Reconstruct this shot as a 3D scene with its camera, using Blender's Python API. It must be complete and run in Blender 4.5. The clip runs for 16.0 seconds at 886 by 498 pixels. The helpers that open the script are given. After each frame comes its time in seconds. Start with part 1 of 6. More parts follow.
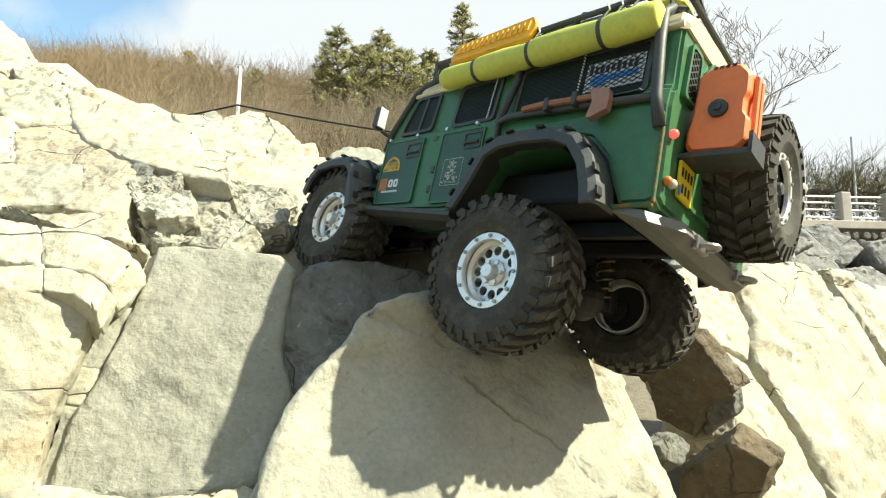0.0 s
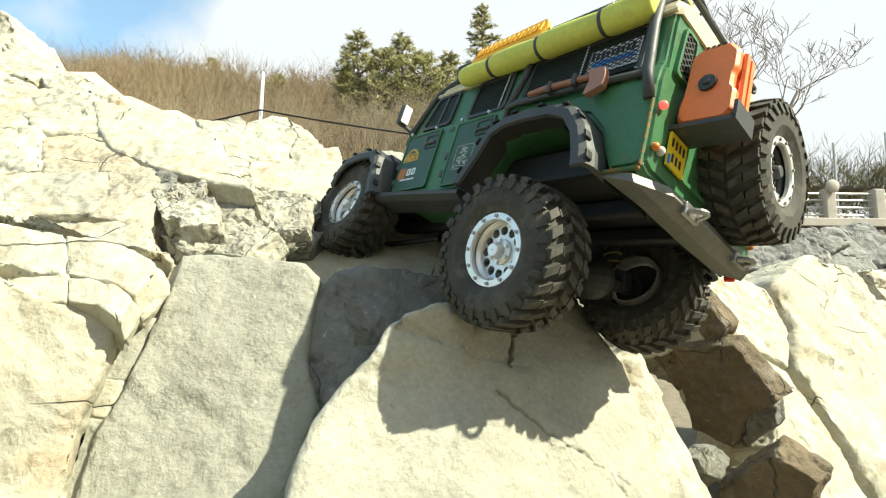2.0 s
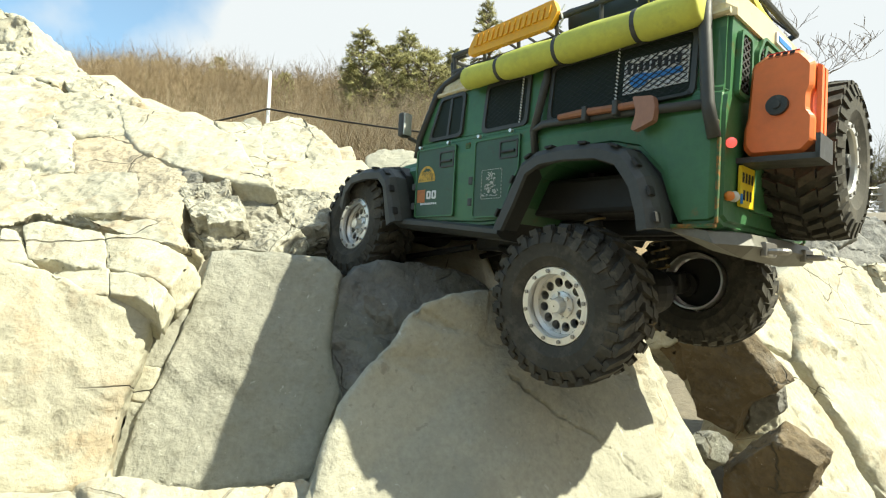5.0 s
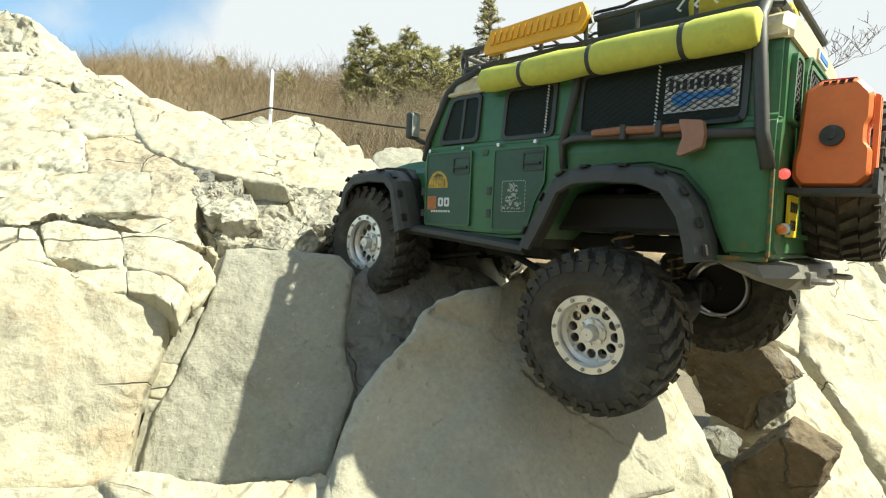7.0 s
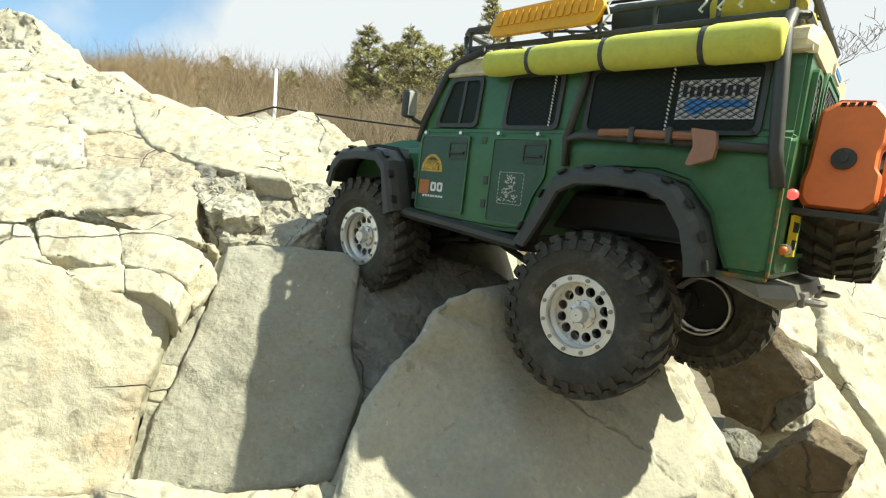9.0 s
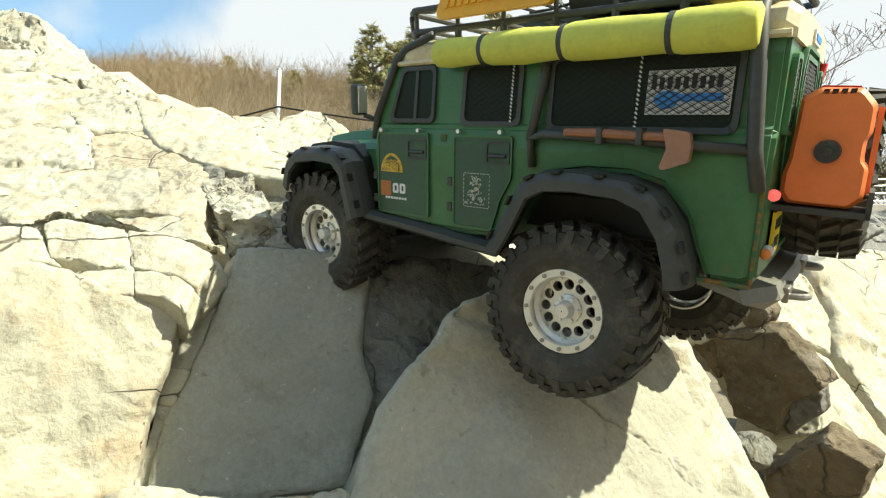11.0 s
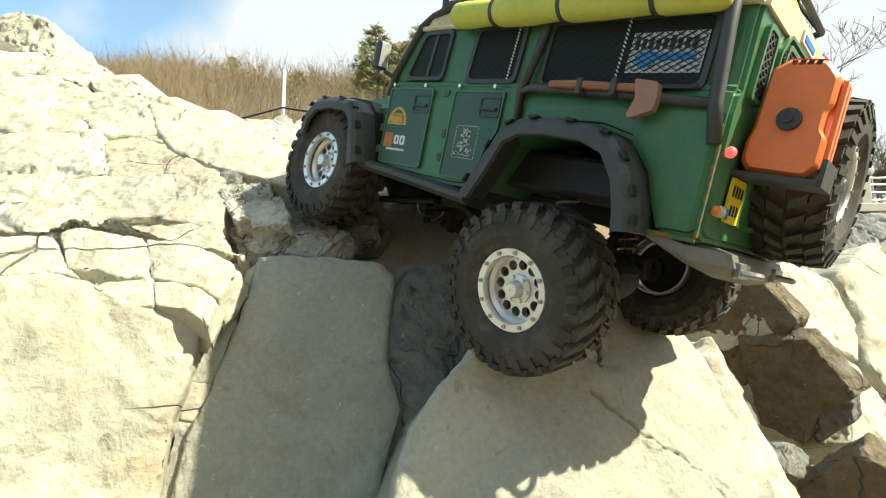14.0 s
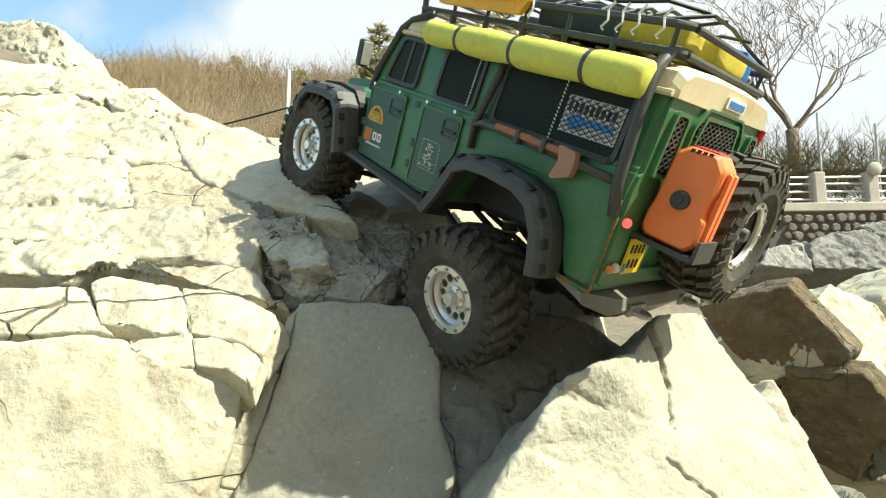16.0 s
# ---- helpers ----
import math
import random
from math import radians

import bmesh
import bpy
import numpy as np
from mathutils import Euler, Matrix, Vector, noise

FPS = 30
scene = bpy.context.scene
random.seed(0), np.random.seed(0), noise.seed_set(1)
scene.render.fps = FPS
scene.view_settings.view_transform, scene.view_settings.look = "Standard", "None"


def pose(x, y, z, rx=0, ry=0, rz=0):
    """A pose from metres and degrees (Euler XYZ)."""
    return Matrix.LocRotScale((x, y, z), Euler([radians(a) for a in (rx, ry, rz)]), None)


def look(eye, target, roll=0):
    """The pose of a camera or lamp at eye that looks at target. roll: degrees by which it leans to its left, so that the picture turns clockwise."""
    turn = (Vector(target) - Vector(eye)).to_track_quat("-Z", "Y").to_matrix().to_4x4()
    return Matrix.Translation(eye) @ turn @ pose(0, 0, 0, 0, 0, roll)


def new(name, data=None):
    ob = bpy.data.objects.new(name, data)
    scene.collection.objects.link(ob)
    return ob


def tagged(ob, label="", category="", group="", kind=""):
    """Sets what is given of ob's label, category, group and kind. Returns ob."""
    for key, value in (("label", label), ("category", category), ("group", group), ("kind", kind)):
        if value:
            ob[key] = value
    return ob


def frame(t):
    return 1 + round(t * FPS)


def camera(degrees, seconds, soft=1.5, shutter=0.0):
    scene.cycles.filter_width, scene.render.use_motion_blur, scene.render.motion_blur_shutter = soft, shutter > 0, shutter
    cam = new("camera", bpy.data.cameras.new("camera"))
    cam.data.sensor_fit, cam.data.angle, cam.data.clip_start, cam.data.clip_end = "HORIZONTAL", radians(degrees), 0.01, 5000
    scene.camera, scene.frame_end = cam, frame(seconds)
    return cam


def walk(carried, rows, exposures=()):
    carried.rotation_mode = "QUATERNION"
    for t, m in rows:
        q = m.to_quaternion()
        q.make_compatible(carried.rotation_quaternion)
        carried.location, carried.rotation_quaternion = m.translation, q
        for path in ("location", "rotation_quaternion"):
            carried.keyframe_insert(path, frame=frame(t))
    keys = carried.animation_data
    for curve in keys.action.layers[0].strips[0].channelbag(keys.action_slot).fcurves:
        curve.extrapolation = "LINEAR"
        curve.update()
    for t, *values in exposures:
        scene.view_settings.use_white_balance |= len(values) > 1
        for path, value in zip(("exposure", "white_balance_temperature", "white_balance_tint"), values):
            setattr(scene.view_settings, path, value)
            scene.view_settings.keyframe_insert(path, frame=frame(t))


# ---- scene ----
cam = camera(79.06, 16.0, soft=1.2)
walk(cam, [
    (0, pose(0.0242, 0.0152, 0.5008, 97.37, -0.56, -3.29)),
    (0.5, pose(0.0283, 0.0145, 0.5013, 97.34, -0.60, -2.43)),
    (1, pose(0.0239, 0.0195, 0.5019, 97.45, -0.47, -1.81)),
    (1.5, pose(0.0174, 0.0269, 0.5048, 97.50, -0.40, -1.42)),
    (2, pose(0.0177, 0.0326, 0.5081, 97.51, -0.47, -1.03)),
    (2.5, pose(0.0217, 0.0314, 0.5089, 97.48, -0.56, -0.73)),
    (3, pose(0.0162, 0.0288, 0.5094, 97.49, -0.46, -0.61)),
    (3.5, pose(0.0149, 0.0181, 0.5041, 97.32, -0.34, -0.47)),
    (4, pose(0.0123, 0.0130, 0.5028, 97.26, -0.27, -0.37)),
    (6.5, pose(0.0064, -0.0046, 0.4989, 97.06, -0.10, -0.11)),
    (7, pose(0.0000, -0.0000, 0.5000, 97.00, 0.00, -0.00)),
    (7.5, pose(-0.0029, 0.0089, 0.5012, 96.96, 0.02, 0.12)),
    (8, pose(-0.0051, 0.0153, 0.5007, 97.00, 0.03, 0.20)),
    (8.5, pose(-0.0040, 0.0194, 0.5003, 96.93, 0.04, 0.33)),
    (9, pose(-0.0059, 0.0215, 0.5001, 96.91, 0.08, 0.43)),
    (11.5, pose(-0.0194, 0.0303, 0.5046, 96.71, 0.21, 0.94)),
    (12, pose(-0.0255, 0.0315, 0.5056, 96.63, 0.26, 1.04)),
    (12.5, pose(-0.0304, 0.0337, 0.5081, 96.70, 0.26, 1.03)),
    (13, pose(-0.0355, 0.0400, 0.5136, 96.71, 0.25, 1.10)),
    (13.5, pose(-0.0365, 0.0413, 0.5142, 96.75, 0.25, 1.20)),
    (14, pose(-0.0369, 0.0445, 0.5133, 96.80, 0.26, 1.25)),
    (14.5, pose(-0.0452, 0.0513, 0.5222, 96.83, 0.21, 1.27)),
    (15, pose(-0.0611, 0.0597, 0.5314, 96.79, 0.31, 1.33)),
    (15.5, pose(-0.0722, 0.0667, 0.5394, 96.66, 0.40, 1.48)),
    (16, pose(-0.0820, 0.0714, 0.5599, 96.58, 0.31, 1.57)),
], exposures=[(0.0, 1.03, 6500, 5), (2.0, 1.07, 6500, 5), (4.0, 1.0, 6500, 5), (7.0, 0.95, 6500, 5), (9.0, 0.93, 6500, 5), (12.5, 1.04, 6500, 5), (16.0, 1.06, 6500, 5)])

# ---- light ----
SUN_TO = Vector((0.672, -0.262, 0.692)).normalized()
world = bpy.data.worlds.new("sky")
scene.world = world
world.use_nodes = True
_wn = world.node_tree.nodes
_sky = _wn.new("ShaderNodeTexSky")
_sky.sky_type = "NISHITA"
_sky.sun_disc = False
_sky.sun_elevation = math.asin(SUN_TO.z)
_sky.sun_rotation = math.atan2(SUN_TO.x, SUN_TO.y)
_sky.air_density, _sky.dust_density, _sky.ozone_density = 1.0, 2.5, 1.0
_bg = _wn["Background"]
_bg.inputs["Strength"].default_value = 0.094


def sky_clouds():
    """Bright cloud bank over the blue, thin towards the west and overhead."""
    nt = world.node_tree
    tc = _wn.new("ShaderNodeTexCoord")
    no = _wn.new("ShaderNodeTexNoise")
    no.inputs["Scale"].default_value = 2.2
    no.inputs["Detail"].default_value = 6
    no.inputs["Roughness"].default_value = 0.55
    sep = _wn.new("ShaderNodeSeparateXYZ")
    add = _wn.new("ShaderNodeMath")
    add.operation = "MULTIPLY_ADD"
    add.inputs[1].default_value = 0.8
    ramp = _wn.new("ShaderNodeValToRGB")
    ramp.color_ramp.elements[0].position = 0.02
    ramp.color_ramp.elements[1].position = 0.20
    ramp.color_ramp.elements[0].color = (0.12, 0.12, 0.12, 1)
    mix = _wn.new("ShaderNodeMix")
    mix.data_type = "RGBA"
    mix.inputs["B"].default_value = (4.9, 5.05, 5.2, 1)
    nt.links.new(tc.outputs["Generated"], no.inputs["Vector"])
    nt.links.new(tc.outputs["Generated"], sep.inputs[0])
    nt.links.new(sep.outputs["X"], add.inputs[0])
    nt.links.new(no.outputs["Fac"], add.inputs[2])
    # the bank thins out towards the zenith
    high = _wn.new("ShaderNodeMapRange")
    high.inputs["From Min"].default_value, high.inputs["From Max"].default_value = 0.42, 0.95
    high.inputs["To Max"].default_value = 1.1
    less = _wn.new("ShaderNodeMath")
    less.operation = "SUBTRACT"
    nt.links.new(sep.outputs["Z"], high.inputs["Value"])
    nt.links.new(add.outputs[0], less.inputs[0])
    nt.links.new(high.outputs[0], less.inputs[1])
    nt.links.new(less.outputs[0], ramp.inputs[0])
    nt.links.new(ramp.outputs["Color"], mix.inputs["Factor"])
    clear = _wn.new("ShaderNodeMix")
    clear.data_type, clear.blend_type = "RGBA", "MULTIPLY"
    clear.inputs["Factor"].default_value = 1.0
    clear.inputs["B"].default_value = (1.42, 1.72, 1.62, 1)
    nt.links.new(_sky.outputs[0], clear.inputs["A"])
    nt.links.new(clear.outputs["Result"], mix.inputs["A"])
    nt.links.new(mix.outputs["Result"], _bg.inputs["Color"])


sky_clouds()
_sl = bpy.data.lights.new("sun", "SUN")
_sl.energy, _sl.angle, _sl.color = 5.0, radians(0.55), (1.0, 0.945, 0.765)
sun = new("sun", _sl)
sun.matrix_world = look(SUN_TO * 30, (0, 0, 0))

# ---- materials ----


def mat(name, color, rough=0.6, metal=0.0, vary=0.25, big=4.0, fine=60.0, bump=0.2, dist=0.002, stain=None, stain_at=0.6, spec=0.5, rnd=0.0):
    """A surface with broad and fine variation of colour, fine relief and patches of a second colour."""
    m = bpy.data.materials.new(name)
    m.use_nodes = True
    nt, n = m.node_tree, m.node_tree.nodes
    b = n["Principled BSDF"]
    tc = n.new("ShaderNodeTexCoord")
    n1, n2 = n.new("ShaderNodeTexNoise"), n.new("ShaderNodeTexNoise")
    for q, s, d in ((n1, big, 5), (n2, fine, 8)):
        q.inputs["Scale"].default_value, q.inputs["Detail"].default_value = s, d
        q.inputs["Roughness"].default_value = 0.62
        nt.links.new(tc.outputs["Object"], q.inputs["Vector"])
    add = n.new("ShaderNodeMath")
    nt.links.new(n1.outputs["Fac"], add.inputs[0])
    nt.links.new(n2.outputs["Fac"], add.inputs[1])
    mr = n.new("ShaderNodeMapRange")
    mr.inputs["From Min"].default_value, mr.inputs["From Max"].default_value = 0.7, 1.3
    mr.inputs["To Min"].default_value, mr.inputs["To Max"].default_value = 1 - vary, 1 + vary
    nt.links.new(add.outputs[0], mr.inputs["Value"])
    src = mr.outputs[0]
    if rnd:
        oi = n.new("ShaderNodeObjectInfo")
        m2 = n.new("ShaderNodeMapRange")
        m2.inputs["To Min"].default_value, m2.inputs["To Max"].default_value = 1 - rnd, 1 + rnd
        nt.links.new(oi.outputs["Random"], m2.inputs["Value"])
        mu = n.new("ShaderNodeMath")
        mu.operation = "MULTIPLY"
        nt.links.new(src, mu.inputs[0])
        nt.links.new(m2.outputs[0], mu.inputs[1])
        src = mu.outputs[0]
    hv = n.new("ShaderNodeHueSaturation")
    hv.inputs["Color"].default_value = (*color, 1)
    nt.links.new(src, hv.inputs["Value"])
    col = hv.outputs["Color"]
    if stain:
        n3 = n.new("ShaderNodeTexNoise")
        n3.inputs["Scale"].default_value, n3.inputs["Detail"].default_value = big * 2.3, 7
        n3.inputs["Roughness"].default_value = 0.7
        nt.links.new(tc.outputs["Object"], n3.inputs["Vector"])
        rp = n.new("ShaderNodeMapRange")
        rp.inputs["From Min"].default_value, rp.inputs["From Max"].default_value = stain_at - 0.06, stain_at + 0.08
        nt.links.new(n3.outputs["Fac"], rp.inputs["Value"])
        mx = n.new("ShaderNodeMix")
        mx.data_type = "RGBA"
        mx.inputs["B"].default_value = (*stain, 1)
        nt.links.new(rp.outputs[0], mx.inputs["Factor"])
        nt.links.new(col, mx.inputs["A"])
        col = mx.outputs["Result"]
    nt.links.new(col, b.inputs["Base Color"])
    b.inputs["Metallic"].default_value = metal
    rr = n.new("ShaderNodeMapRange")
    rr.inputs["From Min"].default_value, rr.inputs["From Max"].default_value = 0.3, 0.7
    rr.inputs["To Min"].default_value, rr.inputs["To Max"].default_value = max(0.03, rough - 0.1), min(1, rough + 0.1)
    nt.links.new(n2.outputs["Fac"], rr.inputs["Value"])
    nt.links.new(rr.outputs[0], b.inputs["Roughness"])
    b.inputs["Specular IOR Level"].default_value = spec
    if bump:
        bp = n.new("ShaderNodeBump")
        bp.inputs["Strength"].default_value, bp.inputs["Distance"].default_value = bump, dist
        nt.links.new(add.outputs[0], bp.inputs["Height"])
        nt.links.new(bp.outputs[0], b.inputs["Normal"])
    return m


def cracked(m, scale, width, dark, share=0.41, bend=0.05):
    """Thin branching hairline cracks, dark and sunk, over a rock surface."""
    nt, n = m.node_tree, m.node_tree.nodes
    b = n["Principled BSDF"]
    tc = n.new("ShaderNodeTexCoord")
    wn = n.new("ShaderNodeTexNoise")
    wn.inputs["Scale"].default_value, wn.inputs["Detail"].default_value = scale * 0.8, 5
    mixv = n.new("ShaderNodeMix")
    mixv.data_type = "VECTOR"
    mixv.inputs["Factor"].default_value = bend
    vo = n.new("ShaderNodeTexVoronoi")
    vo.feature = "DISTANCE_TO_EDGE"
    vo.inputs["Scale"].default_value = scale
    mask = n.new("ShaderNodeTexNoise")
    mask.inputs["Scale"].default_value = scale * 0.9
    mr = n.new("ShaderNodeMapRange")
    mr.inputs["From Min"].default_value, mr.inputs["From Max"].default_value = 0.0, width
    gate = n.new("ShaderNodeMapRange")
    gate.inputs["From Min"].default_value, gate.inputs["From Max"].default_value = share, share + 0.07
    mx0 = n.new("ShaderNodeMath")
    mx0.operation = "MAXIMUM"
    mx = n.new("ShaderNodeMix")
    mx.data_type = "RGBA"
    mx.inputs["A"].default_value = (*dark, 1)
    bp = n.new("ShaderNodeBump")
    bp.inputs["Strength"].default_value, bp.inputs["Distance"].default_value = 0.9, 0.003
    nt.links.new(tc.outputs["Object"], wn.inputs["Vector"])
    nt.links.new(tc.outputs["Object"], mixv.inputs["A"])
    nt.links.new(wn.outputs["Color"], mixv.inputs["B"])
    nt.links.new(mixv.outputs["Result"], vo.inputs["Vector"])
    nt.links.new(tc.outputs["Object"], mask.inputs["Vector"])
    nt.links.new(vo.outputs["Distance"], mr.inputs["Value"])
    nt.links.new(mask.outputs["Fac"], gate.inputs["Value"])
    nt.links.new(mr.outputs[0], mx0.inputs[0])
    nt.links.new(gate.outputs[0], mx0.inputs[1])
    old_c = b.inputs["Base Color"].links[0].from_socket
    old_n = b.inputs["Normal"].links[0].from_socket
    nt.links.new(mx0.outputs[0], mx.inputs["Factor"])
    nt.links.new(old_c, mx.inputs["B"])
    nt.links.new(mx.outputs["Result"], b.inputs["Base Color"])
    nt.links.new(mx0.outputs[0], bp.inputs["Height"])
    nt.links.new(old_n, bp.inputs["Normal"])
    nt.links.new(bp.outputs[0], b.inputs["Normal"])


def glow(name, color, strength):
    m = mat(name, color, 0.3, vary=0.05, bump=0)
    b = m.node_tree.nodes["Principled BSDF"]
    b.inputs["Emission Color"].default_value, b.inputs["Emission Strength"].default_value = (*color, 1), strength
    return m


def weathered(m, scale, tone, amount, speck, facet=22, relief=1.0):
    """Broad weathered patches of a second tone, and small dark pits and specks."""
    nt, n = m.node_tree, m.node_tree.nodes
    b = n["Principled BSDF"]
    tc = n.new("ShaderNodeTexCoord")
    old = b.inputs["Base Color"].links[0].from_socket
    for sc, lo, hi, col, amt in ((scale, 0.48, 0.62, tone, amount), (scale * 5, 0.56, 0.66, tone, amount * 0.8), (230, 0.64, 0.72, (0.10, 0.09, 0.07), speck), (75, 0.63, 0.68, (0.16, 0.145, 0.11), speck), (120, 0.66, 0.69, (0.62, 0.61, 0.55), speck * 1.6)):
        t = n.new("ShaderNodeTexNoise")
        t.inputs["Scale"].default_value, t.inputs["Detail"].default_value, t.inputs["Roughness"].default_value = sc, 6, 0.65
        t.inputs["Distortion"].default_value = 0.6
        r = n.new("ShaderNodeMapRange")
        r.inputs["From Min"].default_value, r.inputs["From Max"].default_value, r.inputs["To Max"].default_value = lo, hi, amt
        x = n.new("ShaderNodeMix")
        x.data_type = "RGBA"
        x.inputs["B"].default_value = (*col, 1)
        nt.links.new(tc.outputs["Object"], t.inputs["Vector"])
        nt.links.new(t.outputs["Fac"], r.inputs["Value"])
        nt.links.new(r.outputs[0], x.inputs["Factor"])
        nt.links.new(old, x.inputs["A"])
        old = x.outputs["Result"]
    nt.links.new(old, b.inputs["Base Color"])
    # chiselled flats: each cell of the rock leans its own way, at two sizes, with fine dents over them
    warp = n.new("ShaderNodeTexNoise")
    warp.inputs["Scale"].default_value, warp.inputs["Detail"].default_value = 14, 3
    nt.links.new(tc.outputs["Object"], warp.inputs["Vector"])
    wmix = n.new("ShaderNodeMix")
    wmix.data_type = "VECTOR"
    wmix.inputs["Factor"].default_value = 0.07
    nt.links.new(tc.outputs["Object"], wmix.inputs["A"])
    nt.links.new(warp.outputs["Color"], wmix.inputs["B"])
    for cell, strength in ((facet, 0.55), (facet * 3.4, 0.45)):
        vo = n.new("ShaderNodeTexVoronoi")
        vo.inputs["Scale"].default_value = cell
        off = n.new("ShaderNodeVectorMath")
        off.operation = "SUBTRACT"
        lean = n.new("ShaderNodeVectorMath")
        lean.operation = "SUBTRACT"
        lean.inputs[1].default_value = (0.5, 0.5, 0.5)
        dot = n.new("ShaderNodeVectorMath")
        dot.operation = "DOT_PRODUCT"
        nt.links.new(wmix.outputs["Result"], vo.inputs["Vector"])
        nt.links.new(wmix.outputs["Result"], off.inputs[0])
        nt.links.new(vo.outputs["Position"], off.inputs[1])
        nt.links.new(vo.outputs["Color"], lean.inputs[0])
        nt.links.new(off.outputs[0], dot.inputs[0])
        nt.links.new(lean.outputs[0], dot.inputs[1])
        bp = n.new("ShaderNodeBump")
        bp.inputs["Strength"].default_value, bp.inputs["Distance"].default_value = strength * relief, 1.0
        nt.links.new(dot.outputs["Value"], bp.inputs["Height"])
        nt.links.new(b.inputs["Normal"].links[0].from_socket, bp.inputs["Normal"])
        nt.links.new(bp.outputs[0], b.inputs["Normal"])
    t = n.new("ShaderNodeTexNoise")
    t.inputs["Scale"].default_value, t.inputs["Detail"].default_value, t.inputs["Roughness"].default_value = 42, 7, 0.6
    bp = n.new("ShaderNodeBump")
    bp.inputs["Strength"].default_value, bp.inputs["Distance"].default_value = 0.7, 0.0055
    nt.links.new(tc.outputs["Object"], t.inputs["Vector"])
    nt.links.new(t.outputs["Fac"], bp.inputs["Height"])
    nt.links.new(b.inputs["Normal"].links[0].from_socket, bp.inputs["Normal"])
    nt.links.new(bp.outputs[0], b.inputs["Normal"])


ROCK_MATS = {
    "pale": mat("pale_granite", (0.43, 0.412, 0.318), 0.85, vary=0.20, big=9, fine=210, bump=0.45, dist=0.0022, stain=(0.41, 0.335, 0.225), stain_at=0.57, rnd=0.08),
    "grey": mat("grey_granite", (0.325, 0.318, 0.26), 0.82, vary=0.22, big=10, fine=210, bump=0.7, dist=0.0018, stain=(0.29, 0.285, 0.235), stain_at=0.60, rnd=0.06),
    "front": mat("pale_grey_granite", (0.345, 0.335, 0.265), 0.82, vary=0.22, big=10, fine=210, bump=0.7, dist=0.0018, stain=(0.31, 0.30, 0.245), stain_at=0.60),
    "tan": mat("tan_granite", (0.425, 0.375, 0.275), 0.85, vary=0.2, big=7, fine=120, bump=0.7, dist=0.004, rnd=0.06),
    # base colour lowered to carry the shade of rocks in hollow and crevice
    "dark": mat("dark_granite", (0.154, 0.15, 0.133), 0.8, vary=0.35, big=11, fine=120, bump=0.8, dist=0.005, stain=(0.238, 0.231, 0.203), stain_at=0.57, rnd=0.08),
    "rough": mat("fissured_granite", (0.39, 0.375, 0.30), 0.88, vary=0.35, big=16, fine=140, bump=0.8, dist=0.004, stain=(0.29, 0.275, 0.225), stain_at=0.6, rnd=0.1),
    # brown made darker to stand for shade on crevice faces turned from the sun
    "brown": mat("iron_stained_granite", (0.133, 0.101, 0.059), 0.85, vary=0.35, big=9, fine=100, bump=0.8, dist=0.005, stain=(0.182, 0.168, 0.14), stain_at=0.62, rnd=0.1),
    "grey2": mat("river_boulder", (0.238, 0.234, 0.217), 0.75, vary=0.25, big=3, fine=40, bump=0.5, dist=0.01, stain=(0.105, 0.101, 0.091), stain_at=0.62, rnd=0.12),
}
for _k, _s, _t, _a, _p, _f, _r in (("pale", 5, (0.30, 0.285, 0.225), 0.5, 0.35, 13, 0.55), ("grey", 6, (0.27, 0.27, 0.215), 0.45, 0.4, 16, 0.35), ("front", 6, (0.28, 0.275, 0.22), 0.4, 0.4, 15, 0.3), ("tan", 6, (0.36, 0.29, 0.19), 0.5, 0.35, 13, 0.7),
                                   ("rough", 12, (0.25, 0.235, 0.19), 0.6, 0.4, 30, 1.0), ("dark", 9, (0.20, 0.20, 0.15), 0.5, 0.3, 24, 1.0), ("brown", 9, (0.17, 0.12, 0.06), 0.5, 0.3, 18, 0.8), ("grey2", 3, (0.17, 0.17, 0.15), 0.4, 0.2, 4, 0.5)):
    weathered(ROCK_MATS[_k], _s, _t, _a, _p, _f, _r)
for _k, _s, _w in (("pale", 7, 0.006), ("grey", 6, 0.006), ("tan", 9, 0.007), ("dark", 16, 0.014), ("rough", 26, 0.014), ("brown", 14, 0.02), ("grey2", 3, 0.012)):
    cracked(ROCK_MATS[_k], _s, _w, (0.09, 0.08, 0.06))
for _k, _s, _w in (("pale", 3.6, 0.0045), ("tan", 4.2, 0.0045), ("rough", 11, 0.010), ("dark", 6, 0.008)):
    cracked(ROCK_MATS[_k], _s, _w, (0.11, 0.095, 0.065), 0.47, 0.13)
M_SOIL = mat("stony_soil", (0.16, 0.136, 0.096), 0.95, vary=0.35, big=1.5, fine=30, bump=0.6, dist=0.02, stain=(0.096, 0.08, 0.056))
M_LEAF_LITTER = mat("winter_hillside", (0.184, 0.132, 0.072), 0.95, vary=0.4, big=0.3, fine=3, bump=0.6, dist=0.2, stain=(0.112, 0.088, 0.048))
M_BARK = mat("grey_bark", (0.16, 0.128, 0.096), 0.9, vary=0.3, big=3, fine=40, bump=0.5, dist=0.01)
M_TWIG = mat("bare_twigs", (0.2, 0.148, 0.084), 0.9, vary=0.35, big=0.5, fine=8, bump=0)
M_TWIG2 = mat("olive_twigs", (0.152, 0.136, 0.064), 0.9, vary=0.35, big=0.5, fine=8, bump=0)
M_SAPLING = mat("pale_sapling_bark", (0.30, 0.245, 0.165), 0.9, vary=0.3, big=0.8, fine=8, bump=0)
M_NEEDLE = mat("conifer_needles", (0.13, 0.155, 0.065), 0.7, vary=0.45, big=1.2, fine=20, bump=0)
